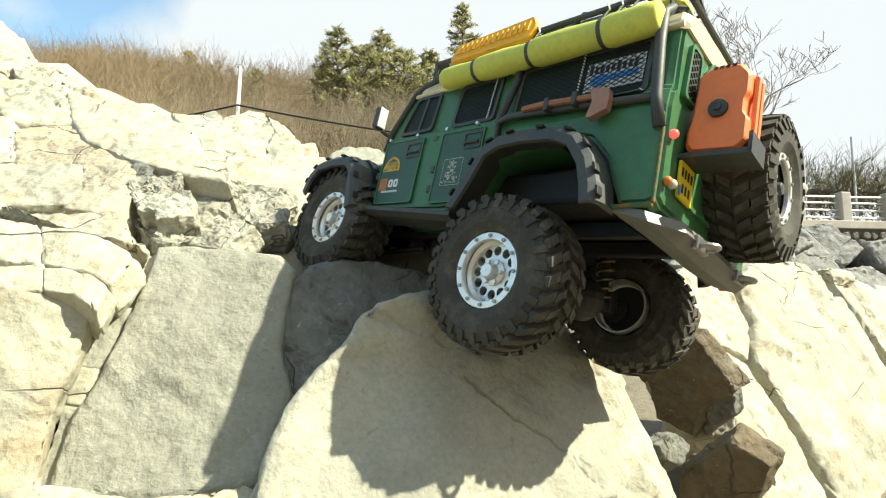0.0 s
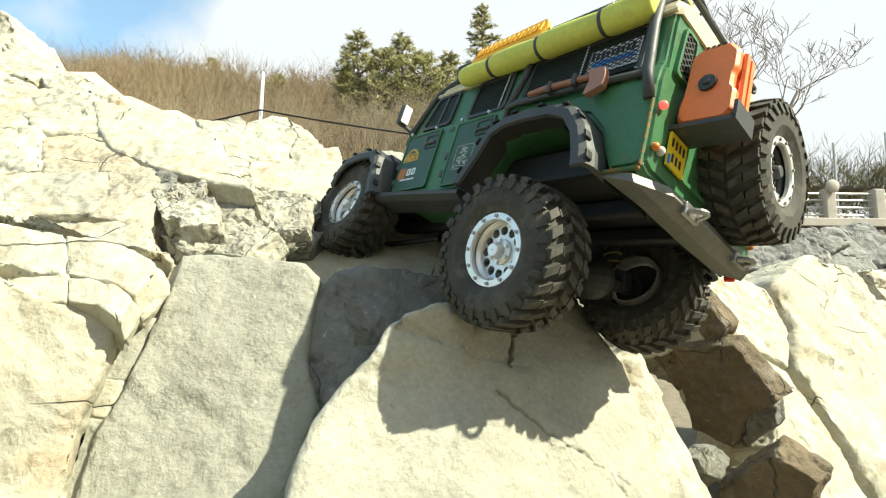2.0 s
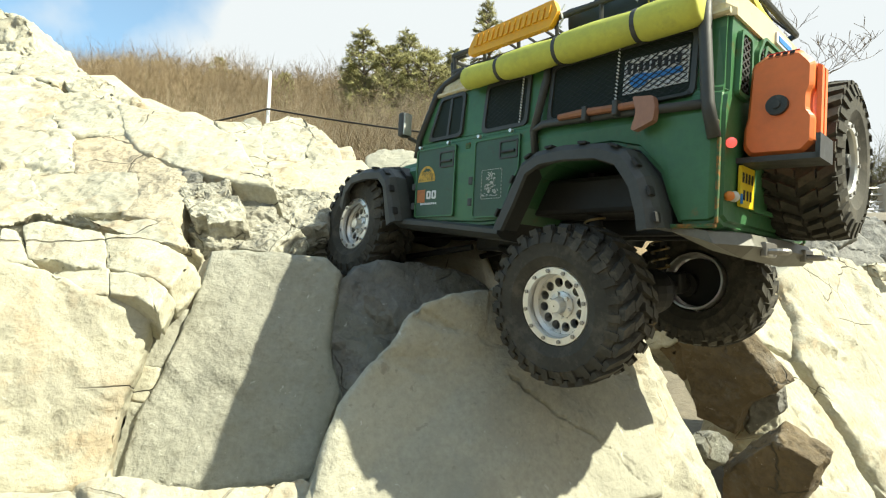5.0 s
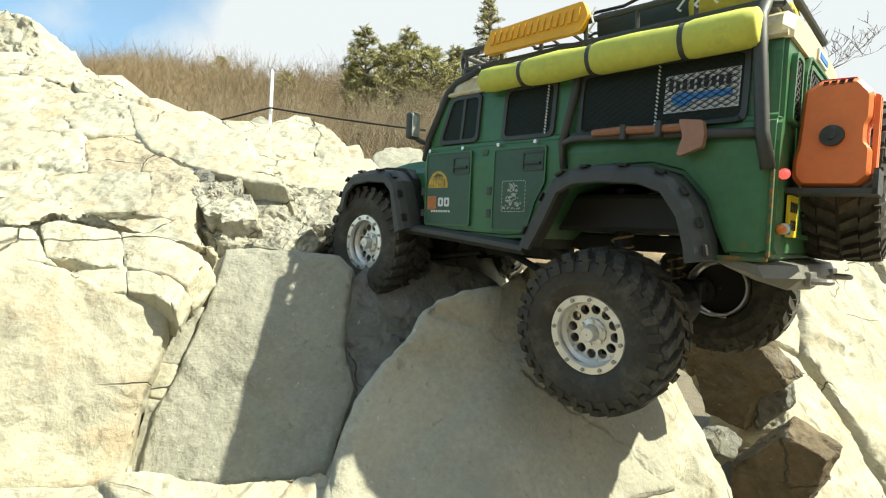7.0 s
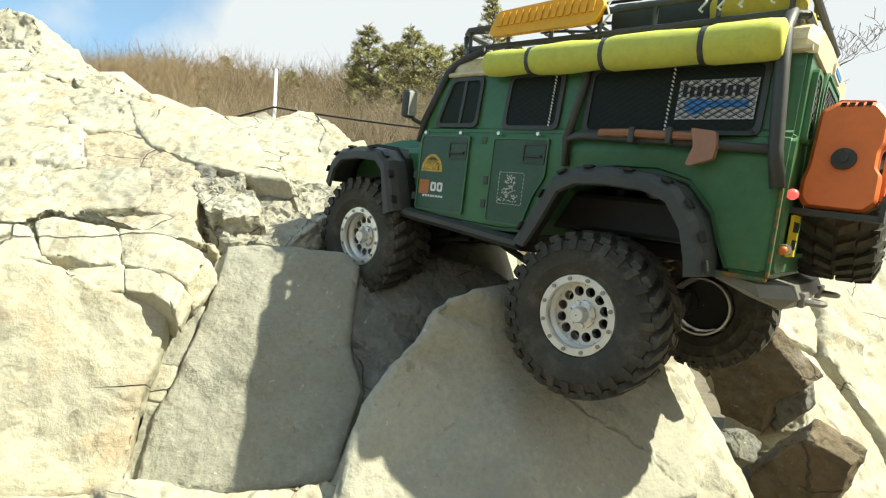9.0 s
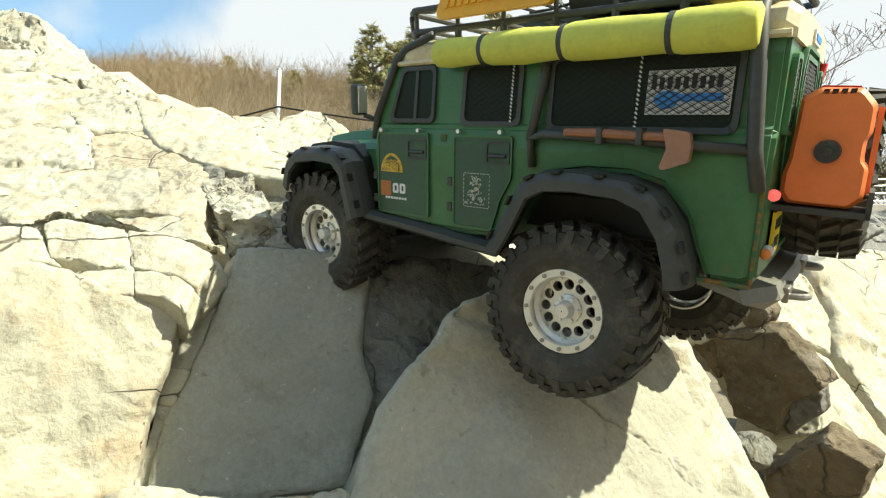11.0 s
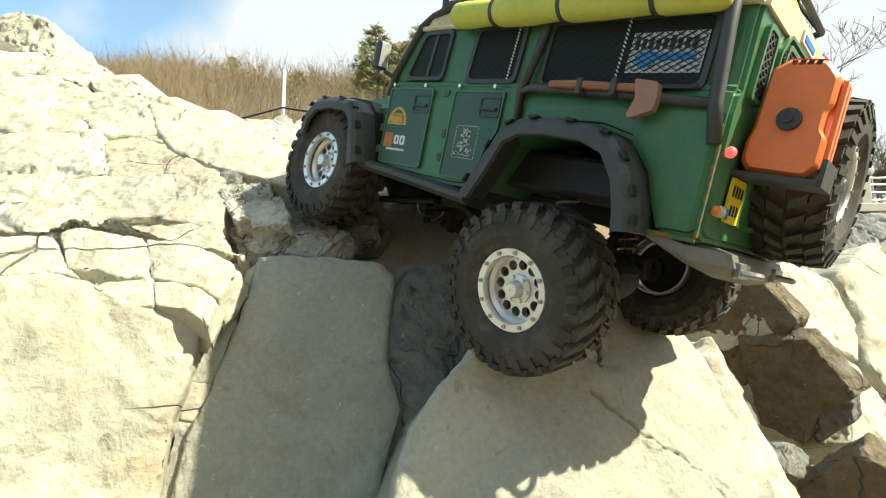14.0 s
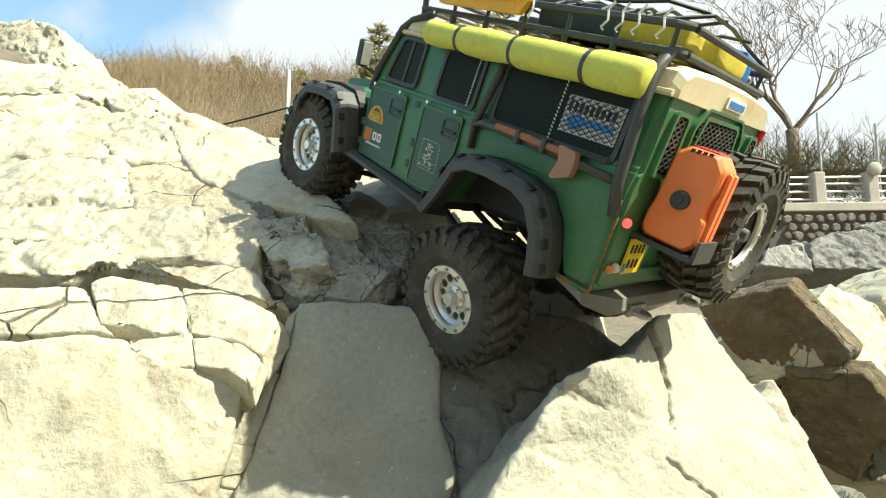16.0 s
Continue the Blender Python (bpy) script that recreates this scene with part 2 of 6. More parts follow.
M_NEEDLE2 = mat("yellowish_pine_needles", (0.31, 0.30, 0.125), 0.7, vary=0.45, big=1.2, fine=20, bump=0)
M_CONCRETE = mat("weathered_concrete", (0.40, 0.37, 0.32), 0.85, vary=0.2, big=3, fine=40, bump=0.3, dist=0.01)
M_STEEL = mat("galvanised_steel", (0.5, 0.5, 0.49), 0.45, metal=0.6, vary=0.15, big=4, fine=60, bump=0.1)
M_MASONRY = mat("rubble_masonry", (0.17, 0.155, 0.13), 0.9, vary=0.3, big=2, fine=25, bump=0.5, dist=0.02, rnd=0.25)
M_MORTAR = mat("dark_mortar", (0.10, 0.09, 0.075), 0.95, vary=0.2, big=4, fine=40, bump=0.3)
M_PAINT = mat("green_paint", (0.051, 0.154, 0.062), 0.38, vary=0.16, big=22, fine=180, bump=0.06, dist=0.0006, stain=(0.15, 0.11, 0.03), stain_at=0.655)
M_PANEL = mat("dark_green_panel", (0.036, 0.088, 0.052), 0.45, vary=0.2, big=30, fine=220, bump=0.08, dist=0.0005, stain=(0.05, 0.06, 0.035), stain_at=0.66)
M_RUST = mat("rusty_edge_wear", (0.26, 0.11, 0.02), 0.8, vary=0.4, big=60, fine=300, bump=0.2, dist=0.0005, stain=(0.044, 0.12, 0.05), stain_at=0.47)
M_CREAM = mat("cream_roof_paint", (0.62, 0.55, 0.36), 0.4, vary=0.12, big=16, fine=150, bump=0.05, dist=0.0005, stain=(0.50, 0.36, 0.12), stain_at=0.62)
M_PLASTIC = mat("black_plastic", (0.052, 0.056, 0.053), 0.55, vary=0.25, big=30, fine=250, bump=0.12, dist=0.0005, stain=(0.06, 0.06, 0.055), stain_at=0.64)
M_DARK = mat("dark_underbody", (0.014, 0.014, 0.013), 0.6, vary=0.3, big=30, fine=200, bump=0.1, dist=0.0005)
M_RUBBER = mat("dusty_rubber", (0.050, 0.047, 0.037), 0.85, vary=0.35, big=28, fine=260, bump=0.4, dist=0.001, stain=(0.095, 0.086, 0.066), stain_at=0.56)
M_ALU = mat("machined_aluminium", (0.82, 0.81, 0.77), 0.42, metal=0.8, vary=0.08, big=30, fine=200, bump=0.05, dist=0.0004, stain=(0.45, 0.42, 0.36), stain_at=0.66)
M_BOLT = mat("bolt_steel", (0.32, 0.31, 0.29), 0.4, metal=0.8, vary=0.2, big=60, fine=300, bump=0.05)
M_STEELGREY = mat("scuffed_grey_steel", (0.055, 0.056, 0.052), 0.5, metal=0.3, vary=0.3, big=25, fine=150, bump=0.15, dist=0.0005, stain=(0.12, 0.115, 0.10), stain_at=0.62)
M_BUMPER = mat("scuffed_grey_paint", (0.155, 0.15, 0.125), 0.5, metal=0.1, vary=0.25, big=25, fine=150, bump=0.15, dist=0.0005, stain=(0.12, 0.115, 0.10), stain_at=0.60)
M_GLASS = mat("smoked_glass", (0.020, 0.028, 0.020), 0.45, vary=0.1, big=10, fine=80, bump=0, spec=0.12)
M_FOAM = mat("yellow_green_foam", (0.56, 0.58, 0.10), 0.75, vary=0.1, big=25, fine=200, bump=0.3, dist=0.001, stain=(0.48, 0.50, 0.10), stain_at=0.6)
M_ORANGE = mat("orange_plastic", (0.84, 0.21, 0.055), 0.45, vary=0.08, big=20, fine=220, bump=0.05, dist=0.0005)
M_RED = mat("red_plastic", (0.72, 0.03, 0.02), 0.4, vary=0.08, big=20, fine=200, bump=0)
M_AMBER = mat("amber_yellow_plastic", (0.80, 0.40, 0.015), 0.5, vary=0.1, big=25, fine=200, bump=0.1, dist=0.0005)
M_PLATE = mat("yellow_plate", (0.80, 0.58, 0.02), 0.45, vary=0.06, big=40, fine=250, bump=0)
M_INK = mat("black_ink", (0.02, 0.02, 0.02), 0.6, vary=0.1, bump=0)
M_WHITE = mat("white_print", (0.72, 0.74, 0.74), 0.5, vary=0.06, big=40, fine=250, bump=0)
M_BLUE = mat("blue_print", (0.03, 0.20, 0.55), 0.5, vary=0.15, big=60, fine=250, bump=0)
M_GOLD = mat("gold_print", (0.60, 0.38, 0.05), 0.5, vary=0.3, big=120, fine=300, bump=0, stain=(0.04, 0.05, 0.03), stain_at=0.6)
M_RUSTPRINT = mat("rust_orange_print", (0.45, 0.16, 0.04), 0.5, vary=0.3, big=120, fine=300, bump=0)
M_WOOD = mat("reddish_handle_wood", (0.30, 0.13, 0.065), 0.55, vary=0.25, big=40, fine=250, bump=0.1, dist=0.0005)
M_AXE = mat("brown_axe_head", (0.33, 0.17, 0.11), 0.5, vary=0.15, big=40, fine=250, bump=0.1, dist=0.0005)
M_TARP = mat("dark_green_luggage", (0.035, 0.05, 0.042), 0.6, vary=0.25, big=30, fine=200, bump=0.2, dist=0.001)
M_YELLOWBAG = mat("yellow_canvas", (0.62, 0.52, 0.06), 0.7, vary=0.15, big=30, fine=200, bump=0.3, dist=0.001)
M_SPRING = mat("brass_spring", (0.30, 0.22, 0.10), 0.4, metal=0.5, vary=0.2, bump=0)
M_TAIL = glow("lit_red_lamp", (0.9, 0.12, 0.10), 0.5)
M_CLEAR = mat("milky_lamp", (0.55, 0.55, 0.50), 0.3, vary=0.1, bump=0)
M_ORANGELAMP = mat("orange_lamp", (0.65, 0.20, 0.03), 0.35, vary=0.1, bump=0)

# ---- helpers for meshes ----


def part(name, bm, material, parent=None, label="", smooth=False):
    """Links a bmesh as one mesh object, under a thing or under a part."""
    me = bpy.data.meshes.new(name)
    bm.normal_update()
    bm.to_mesh(me)
    bm.free()
    if smooth:
        me.polygons.foreach_set("use_smooth", [True] * len(me.polygons))
    for m in (material if isinstance(material, (list, tuple)) else (material,)):
        me.materials.append(m)
    ob = new(name, me)
    if parent is not None:
        ob.parent = parent
    if label:
        tagged(ob, label)
    return ob


def box(bm, c, s, bevel=0.0, m=None, mat_index=0):
    """A box with centre c and size s, its edges rounded, turned by m."""
    r = bmesh.ops.create_cube(bm, size=1.0)
    vs = r["verts"]
    bmesh.ops.scale(bm, vec=s, verts=vs)
    fs = {f for v in vs for f in v.link_faces}
    if bevel:
        g = bmesh.ops.bevel(bm, geom=list({e for v in vs for e in v.link_edges}), offset=bevel, segments=2, affect="EDGES", profile=0.5)
        vs = list({v for f in g["faces"] for v in f.verts} | {v for v in vs if v.is_valid})
        fs = {f for v in vs for f in v.link_faces}
    for f in fs:
        f.material_index = mat_index
    mm = Matrix.Translation(c) @ (m.to_4x4() if m else Matrix.Identity(4))
    bmesh.ops.transform(bm, matrix=mm, verts=vs)
    return vs


def tube(bm, pts, r, sides=8, ends=True):
    """A round bar along points; r is one radius or one for each point."""
    pts = [Vector(p) for p in pts]
    rs = r if isinstance(r, (list, tuple)) else [r] * len(pts)
    rings, up = [], None
    for i, p in enumerate(pts):
        d = (pts[min(i + 1, len(pts) - 1)] - pts[max(i - 1, 0)]).normalized()
        if up is None:
            up = d.orthogonal().normalized()
        up = (up - d * up.dot(d))
        up = up.normalized() if up.length > 1e-6 else d.orthogonal().normalized()
        w = d.cross(up)
        rings.append([bm.verts.new(p + (up * math.cos(a) + w * math.sin(a)) * rs[i]) for a in (2 * math.pi * k / sides for k in range(sides))])
    for a, b in zip(rings, rings[1:]):
        for k in range(sides):
            bm.faces.new((a[k], a[(k + 1) % sides], b[(k + 1) % sides], b[k]))
    if ends:
        bm.faces.new(rings[0][::-1])
        bm.faces.new(rings[-1])
    return rings


def loft(bm, rings, close=True, caps=True):
    """Skins a row of rings of equal length."""
    vs = [[bm.verts.new(p) for p in r] for r in rings]
    n = len(vs[0])
    for a, b in zip(vs, vs[1:]):
        for k in range(n if close else n - 1):
            bm.faces.new((a[k], a[(k + 1) % n], b[(k + 1) % n], b[k]))
    if caps:
        bm.faces.new(vs[0][::-1])
        bm.faces.new(vs[-1])
    bmesh.ops.recalc_face_normals(bm, faces=bm.faces)
    return vs


def revolve(bm, profile, sides=48, axis="Y"):
    """Turns a closed profile of (radius, along) round the y axis."""
    rings = []
    for k in range(sides):
        a = 2 * math.pi * k / sides
        rings.append([bm.verts.new((r * math.cos(a), y, r * math.sin(a))) for r, y in profile])
    n = len(profile)
    for i in range(sides):
        a, b = rings[i], rings[(i + 1) % sides]
        for k in range(n):
            bm.faces.new((a[k], a[(k + 1) % n], b[(k + 1) % n], b[k]))
    bmesh.ops.recalc_face_normals(bm, faces=bm.faces)


def bezel(pts, r, seg=4):
    """Rounds the corners of a flat outline of (x, z)."""
    out = []
    n = len(pts)
    for i in range(n):
        p0, p, p1 = (Vector((*pts[(i + j) % n], 0)) for j in (-1, 0, 1))
        d0, d1 = (p0 - p), (p1 - p)
        k = min(r, d0.length * 0.45, d1.length * 0.45)
        a, b = p + d0.normalized() * k, p + d1.normalized() * k
        for s in range(seg + 1):
            t = s / seg
            q = a * (1 - t) ** 2 + p * 2 * t * (1 - t) + b * t * t
            out.append((q.x, q.y))
    return out


def plate_on(bm, outline, place, t0, t1):
    """A flat plate: outline of (u, v), place(u, v, h) gives the point; from height t0 to t1."""
    a = [bm.verts.new(place(u, v, t0)) for u, v in outline]
    b = [bm.verts.new(place(u, v, t1)) for u, v in outline]
    n = len(a)
    bm.faces.new(a[::-1])
    bm.faces.new(b)
    for k in range(n):
        bm.faces.new((a[k], a[(k + 1) % n], b[(k + 1) % n], b[k]))
    bmesh.ops.recalc_face_normals(bm, faces=bm.faces)


def frame_on(bm, outer, inner, place, t0, t1):
    """A flat ring between two outlines with equal numbers of points."""
    rows = [[bm.verts.new(place(u, v, h)) for u, v in o] for o, h in ((outer, t0), (outer, t1), (inner, t1), (inner, t0))]
    n = len(outer)
    for a, b in zip(rows, rows[1:] + rows[:1]):
        for k in range(n):
            bm.faces.new((a[k], a[(k + 1) % n], b[(k + 1) % n], b[k]))
    bmesh.ops.recalc_face_normals(bm, faces=bm.faces)


def shrink(outline, f):
    """The outline drawn in towards its middle by f metres."""
    cx = sum(p[0] for p in outline) / len(outline)
    cy = sum(p[1] for p in outline) / len(outline)
    w = max(p[0] for p in outline) - min(p[0] for p in outline)
    h = max(p[1] for p in outline) - min(p[1] for p in outline)
    return [(cx + (u - cx) * (1 - 2 * f / w), cy + (v - cy) * (1 - 2 * f / h)) for u, v in outline]


# ---- ground ----
def smooth01(a, b, v):
    t = min(1, max(0, (v - a) / (b - a)))
    return t * t * (3 - 2 * t)


def ground_z(x, y):
    """Height of the ground: the rock slope, the hollow, the valley, the wooded hill and an added unseen bank."""
    slope = 0.25 + 0.265 * smooth01(0.52, 0.66, y) + 0.94 * max(0, y - 0.60)
    ridge = 0.80 - 0.5 * min(x, 0)
    top = 0.49 + 0.94 * (ridge - 0.60)
    left = slope if y < ridge else top - 0.5 * min(y - ridge, 1.2)
    right = 0.10 + 0.12 * smooth01(0.6, 1.2, y) + 0.30 * smooth01(1.2, 3.0, y)
    w = smooth01(-0.02, 0.14, x - 0.1 * y)
    near = left * (1 - w) + right * w
    q = x / max(y, 0.1)
    u = 1 - smooth01(0.05, 0.75, q)
    lift = 0.02 + 0.13 * u + 0.05 * smooth01(0.3, 0.6, -q)
    flat = 0.12 + 0.18 * u
    far = flat * min(y, 75) + max(0, min(y, 75) - 12) * lift - max(0, y - 75) * 0.15
    k = smooth01(2.2, 6.0, y)
    b = smooth01(0.2, -1.0, y)
    z = near * (1 - k) + far * k
    if y > 12.45:
        z = max(z, 2.82 * smooth01(0.46, 0.54, q) * (1 - smooth01(40, 60, y)))  # the terrace behind the wall
    if y < 0.2:
        z = z * (1 - b) + 0.05 * b
    # unseen bank behind the camera, added to cut low sky light on facing rocks
    z += 1.5 * smooth01(-0.5, -2.6, y)
    return z + 0.03 * noise.noise(Vector((x * 2, y * 2, 0))) * min(1, y * y * 0.3) + 0.6 * k * noise.noise(Vector((x * 0.12, y * 0.12, 3)))


def grow(n, a, b, e):
    """n steps from a to b, dense near the middle of the place."""
    return [math.copysign(abs(t) ** e, t) * (b if t > 0 else -a) for t in (-1 + 2 * i / (n - 1) for i in range(n))]


def build_ground():
    xs = grow(181, -400, 400, 4.2)
    ys = [-300, -120, -50, -20, -8, -4, -3, -2.4, -1.9, -1.5, -1.2, -0.9, -0.7] + [-0.5 + 0.05 * i for i in range(60)] + sorted([2.5 + 0.06 * 1.115 ** i for i in range(1, 76)] + [12.38, 12.5])
    verts, faces = [], []
    for y in ys:
        for x in xs:
            verts.append((x, y, ground_z(x, y)))
    n = len(xs)
    for j in range(len(ys) - 1):
        for i in range(n - 1):
            a = j * n + i
            faces.append((a, a + 1, a + n + 1, a + n))
    me = bpy.data.meshes.new("ground")
    me.from_pydata(verts, [], faces)
    me.materials.append(M_SOIL)
    me.materials.append(M_LEAF_LITTER)
    me.materials.append(ROCK_MATS["pale"])
    for p in me.polygons:
        p.material_index = 1 if p.center.y > 3.5 else (2 if -2.0 < p.center.x < 0.12 * p.center.y and 0.45 < p.center.y < 1.5 + 0.5 * noise.noise(p.center * 3) + 0.25 * p.center.x else 0)
        p.use_smooth = True
    tagged(new("ground", me), "stony soil under the rocks, rising to a leafless brown hillside", "ground", kind="structure")


build_ground()


# ---- rocks ----
def near_line(p, line):
    """Distance from p to a line of (x, z) points, seen along y, and how far along it lies (0 to 1)."""
    best, n = (1e9, 0), len(line) - 1
    for i, (a, b) in enumerate(zip(line, line[1:])):
        dx, dz = b[0] - a[0], b[1] - a[1]
        t = min(1, max(0, ((p.x - a[0]) * dx + (p.z - a[1]) * dz) / (dx * dx + dz * dz)))
        best = min(best, (math.hypot(p.x - a[0] - dx * t, p.z - a[1] - dz * t), (i + t) / n))
    return best


def rock(name, kind, depth, rough, label, ring, fine=0.0045, gap=-0.0005, bulge=None, flare=1.0, cracks=(), material=None):
    """A rock from the outline of its face: a flat face with a narrow worn edge, set back to a smaller ring, cut fine and broken by noise that runs on from rock to rock."""
    pts = [Vector(p) for p in ring]
    c = sum(pts, Vector()) / len(pts)
    nrm = Vector()
    for i, p in enumerate(pts):
        nrm += (p - c).cross(pts[(i + 1) % len(pts)] - c)
    nrm.normalize()
    if nrm.y > 0:
        nrm.negate()
    size = max((p - c).length for p in pts)
    far = max(0.4, c.y)
    if kind in ("pale", "tan", "rough") and c.x < -0.1 and c.y > 0.56:
        gap -= 0.007 * far  # the outcrop's blocks still hang together
    pts = [p + (c - p).normalized() * gap for p in pts]
    high = size * 0.03 if bulge is None else bulge
    edge = min(0.10, 0.006 * far / 0.5 / size)
    bm = bmesh.new()
    front = [bm.verts.new(p) for p in pts]
    face = [bm.verts.new(p.lerp(c, edge) + nrm * min(high * 0.55, 0.004 * far / 0.5)) for p in pts]
    mid = [bm.verts.new(p - nrm * depth * 0.5 - (c - p).normalized() * min(0.012, depth * 0.12) * flare) for p in pts]
    back = [bm.verts.new(c + (p - c) * 0.85 - nrm * depth) for p in pts]
    cf = bm.verts.new(c + nrm * high)
    cb = bm.verts.new(c - nrm * depth)
    n = len(pts)
    for i in range(n):
        j = (i + 1) % n
        bm.faces.new((cf, face[i], face[j]))
        bm.faces.new((cb, back[j], back[i]))
        for a, b in ((face, front), (front, mid), (mid, back)):
            bm.faces.new((a[i], b[i], b[j]))
            bm.faces.new((a[i], b[j], a[j]))
    bmesh.ops.recalc_face_normals(bm, faces=bm.faces)
    step = max(fine * far / 0.5, size / 60)
    for it in range(8):
        es = [e for e in bm.edges if e.calc_length() > step]
        if not es or len(bm.faces) > 16000:
            break
        bmesh.ops.subdivide_edges(bm, edges=es, cuts=1, use_grid_fill=False)
        bmesh.ops.triangulate(bm, faces=[f for f in bm.faces if len(f.verts) > 3])
    for lim in (0.004, 0.002, 0.0012):
        es = [e for e in bm.edges if cracks and e.calc_length() > lim and e.verts[0].normal.dot(nrm) > 0.2
              and min(near_line((e.verts[0].co + e.verts[1].co) / 2, ln)[0] for ln, _, _ in cracks) < 0.003 + lim * 2]
        if es:
            bmesh.ops.subdivide_edges(bm, edges=es, cuts=1, use_grid_fill=False)
            bmesh.ops.triangulate(bm, faces=[f for f in bm.faces if len(f.verts) > 3])
            bm.normal_update()
    bmesh.ops.smooth_vert(bm, verts=bm.verts, factor=0.25, use_axis_x=True, use_axis_y=True, use_axis_z=True)
    bm.normal_update()
    k = 1.0 / max(0.05, min(0.22, size * 0.8))
    amp = (0.020 + 0.010 * smooth01(0.08, 0.16, size)) * size * rough
    moved = []
    for v in bm.verts:
        w = v.co * 9 / far * 0.55
        q = v.co * k
        warp = Vector((noise.noise(q * 1.3), noise.noise(q * 1.3 + Vector((9, 0, 0))), noise.noise(q * 1.3 + Vector((0, 9, 0))))) * 0.35
        broad = noise.fractal(w, 0.9, 2.0, 3)
        dist, cells = noise.voronoi((q + warp) * 1.5)
        # each chip is a tilted flat, parted from the next by a narrow cleft
        tilt = noise.noise(cells[0] * 7.1) + 1.2 * (q + warp - cells[0] / 1.5).dot(Vector((math.sin(cells[0].x * 9), math.cos(cells[0].y * 7), math.sin(cells[0].z * 8))))
        cleft = max(0, 0.05 - (dist[1] - dist[0])) * 14
        d2, c2 = noise.voronoi((v.co + warp * 0.02) * 42)
        chip = noise.noise(c2[0] * 5.3)
        fine_n = noise.fractal(v.co * 70, 0.8, 2.0, 4)
        out = amp * (0.40 * broad + 0.55 * tilt - 0.40 * cleft * min(rough, 1.4)) + ((0.0013 if rough < 1.9 else 0.0026) * chip + 0.0012 * fine_n) * rough * far / 0.5
        for ln, wide, deep in cracks:
            if v.normal.dot(nrm) > 0.2:
                d, t = near_line(v.co + Vector((noise.noise(v.co * 120), 0, noise.noise(v.co * 120 + Vector((5, 0, 0))))) * 0.0022, ln)
                wd = wide * (1.0 - 0.75 * t)
                if d < wd * 1.6:
                    out -= deep * (1 - 0.6 * t) * (1 - smooth01(wd * 0.6, wd * 1.6, d))
        moved.append(v.co + v.normal * out)
    for v, p in zip(bm.verts, moved):
        v.co = p
    ob = part(name, bm, ROCK_MATS[material or kind], smooth=True)
    ob.data.polygons.foreach_set("use_smooth", [rough < 1.9] * len(ob.data.polygons))
    return tagged(ob, label or ROCK_LABELS[kind], "rock", group="rocks of the hillside")


# cracks of the front boulder as lines of (x, z), with half width and depth
FRONT_CRACKS = [
    ([(0.080, 0.545), (0.088, 0.524), (0.091, 0.494), (0.084, 0.468)], 0.0042, 0.016),
    ([(0.070, 0.450), (0.086, 0.436), (0.113, 0.415), (0.140, 0.399), (0.166, 0.381), (0.196, 0.349)], 0.0011, 0.005),
]

ROCK_LABELS = {
    "pale": "pale sunlit granite rock on the hillside", "grey": "smooth grey granite rock on the hillside", "tan": "tan weathered granite rock on the hillside",
    "dark": "weathered granite rock on the hillside, coloured dark for its shade", "rough": "rough fissured grey granite rock on the hillside",
    "brown": "brown rock in the crevice, coloured darker for its shade", "grey2": "smooth grey boulder below the stone wall"}

rock("boulder", "pale", 0.16, 1, "large sunlit pale granite slab beside a crack", [(-0.402, 0.411, 0.538), (-0.343, 0.448, 0.545), (-0.322, 0.460, 0.540), (-0.298, 0.469, 0.521), (-0.278, 0.482, 0.523), (-0.256, 0.491, 0.506), (-0.250, 0.493, 0.499), (-0.253, 0.481, 0.459), (-0.258, 0.471, 0.432), (-0.256, 0.462, 0.392), (-0.256, 0.456, 0.366), (-0.291, 0.435, 0.366), (-0.364, 0.393, 0.374)])
rock("rock_ledge", "pale", 0.1, 1.2, "low pale granite ledge at the foot of the slabs", [(-0.412, 0.416, 0.372), (-0.278, 0.416, 0.372), (-0.234, 0.420, 0.376), (-0.153, 0.418, 0.374), (-0.092, 0.424, 0.381), (-0.060, 0.412, 0.368), (-0.027, 0.336, 0.278), (-0.318, 0.336, 0.278)])
rock("rock", "grey", 0.06, 1, "narrow grey wedge of rock in a crack", [(-0.264, 0.524, 0.503), (-0.250, 0.527, 0.505), (-0.235, 0.530, 0.507), (-0.241, 0.517, 0.472), (-0.246, 0.510, 0.454), (-0.269, 0.508, 0.457), (-0.270, 0.516, 0.483)])
rock("rock", "pale", 0.06, 1, "small pale wedge of rock in a crack", [(-0.268, 0.507, 0.455), (-0.245, 0.510, 0.453), (-0.253, 0.499, 0.425), (-0.265, 0.498, 0.427)])
rock("rock", "tan", 0.06, 1, "tan sliver of rock beside the slab", [(-0.256, 0.533, 0.508), (-0.241, 0.544, 0.532), (-0.234, 0.553, 0.556), (-0.227, 0.557, 0.563), (-0.230, 0.546, 0.534), (-0.236, 0.536, 0.508)])
rock("rock", "grey", 0.06, 1, "narrow grey wedge of rock in a crack", [(-0.267, 0.499, 0.425), (-0.252, 0.500, 0.423), (-0.257, 0.495, 0.410), (-0.258, 0.478, 0.361), (-0.268, 0.476, 0.359), (-0.269, 0.485, 0.387)])
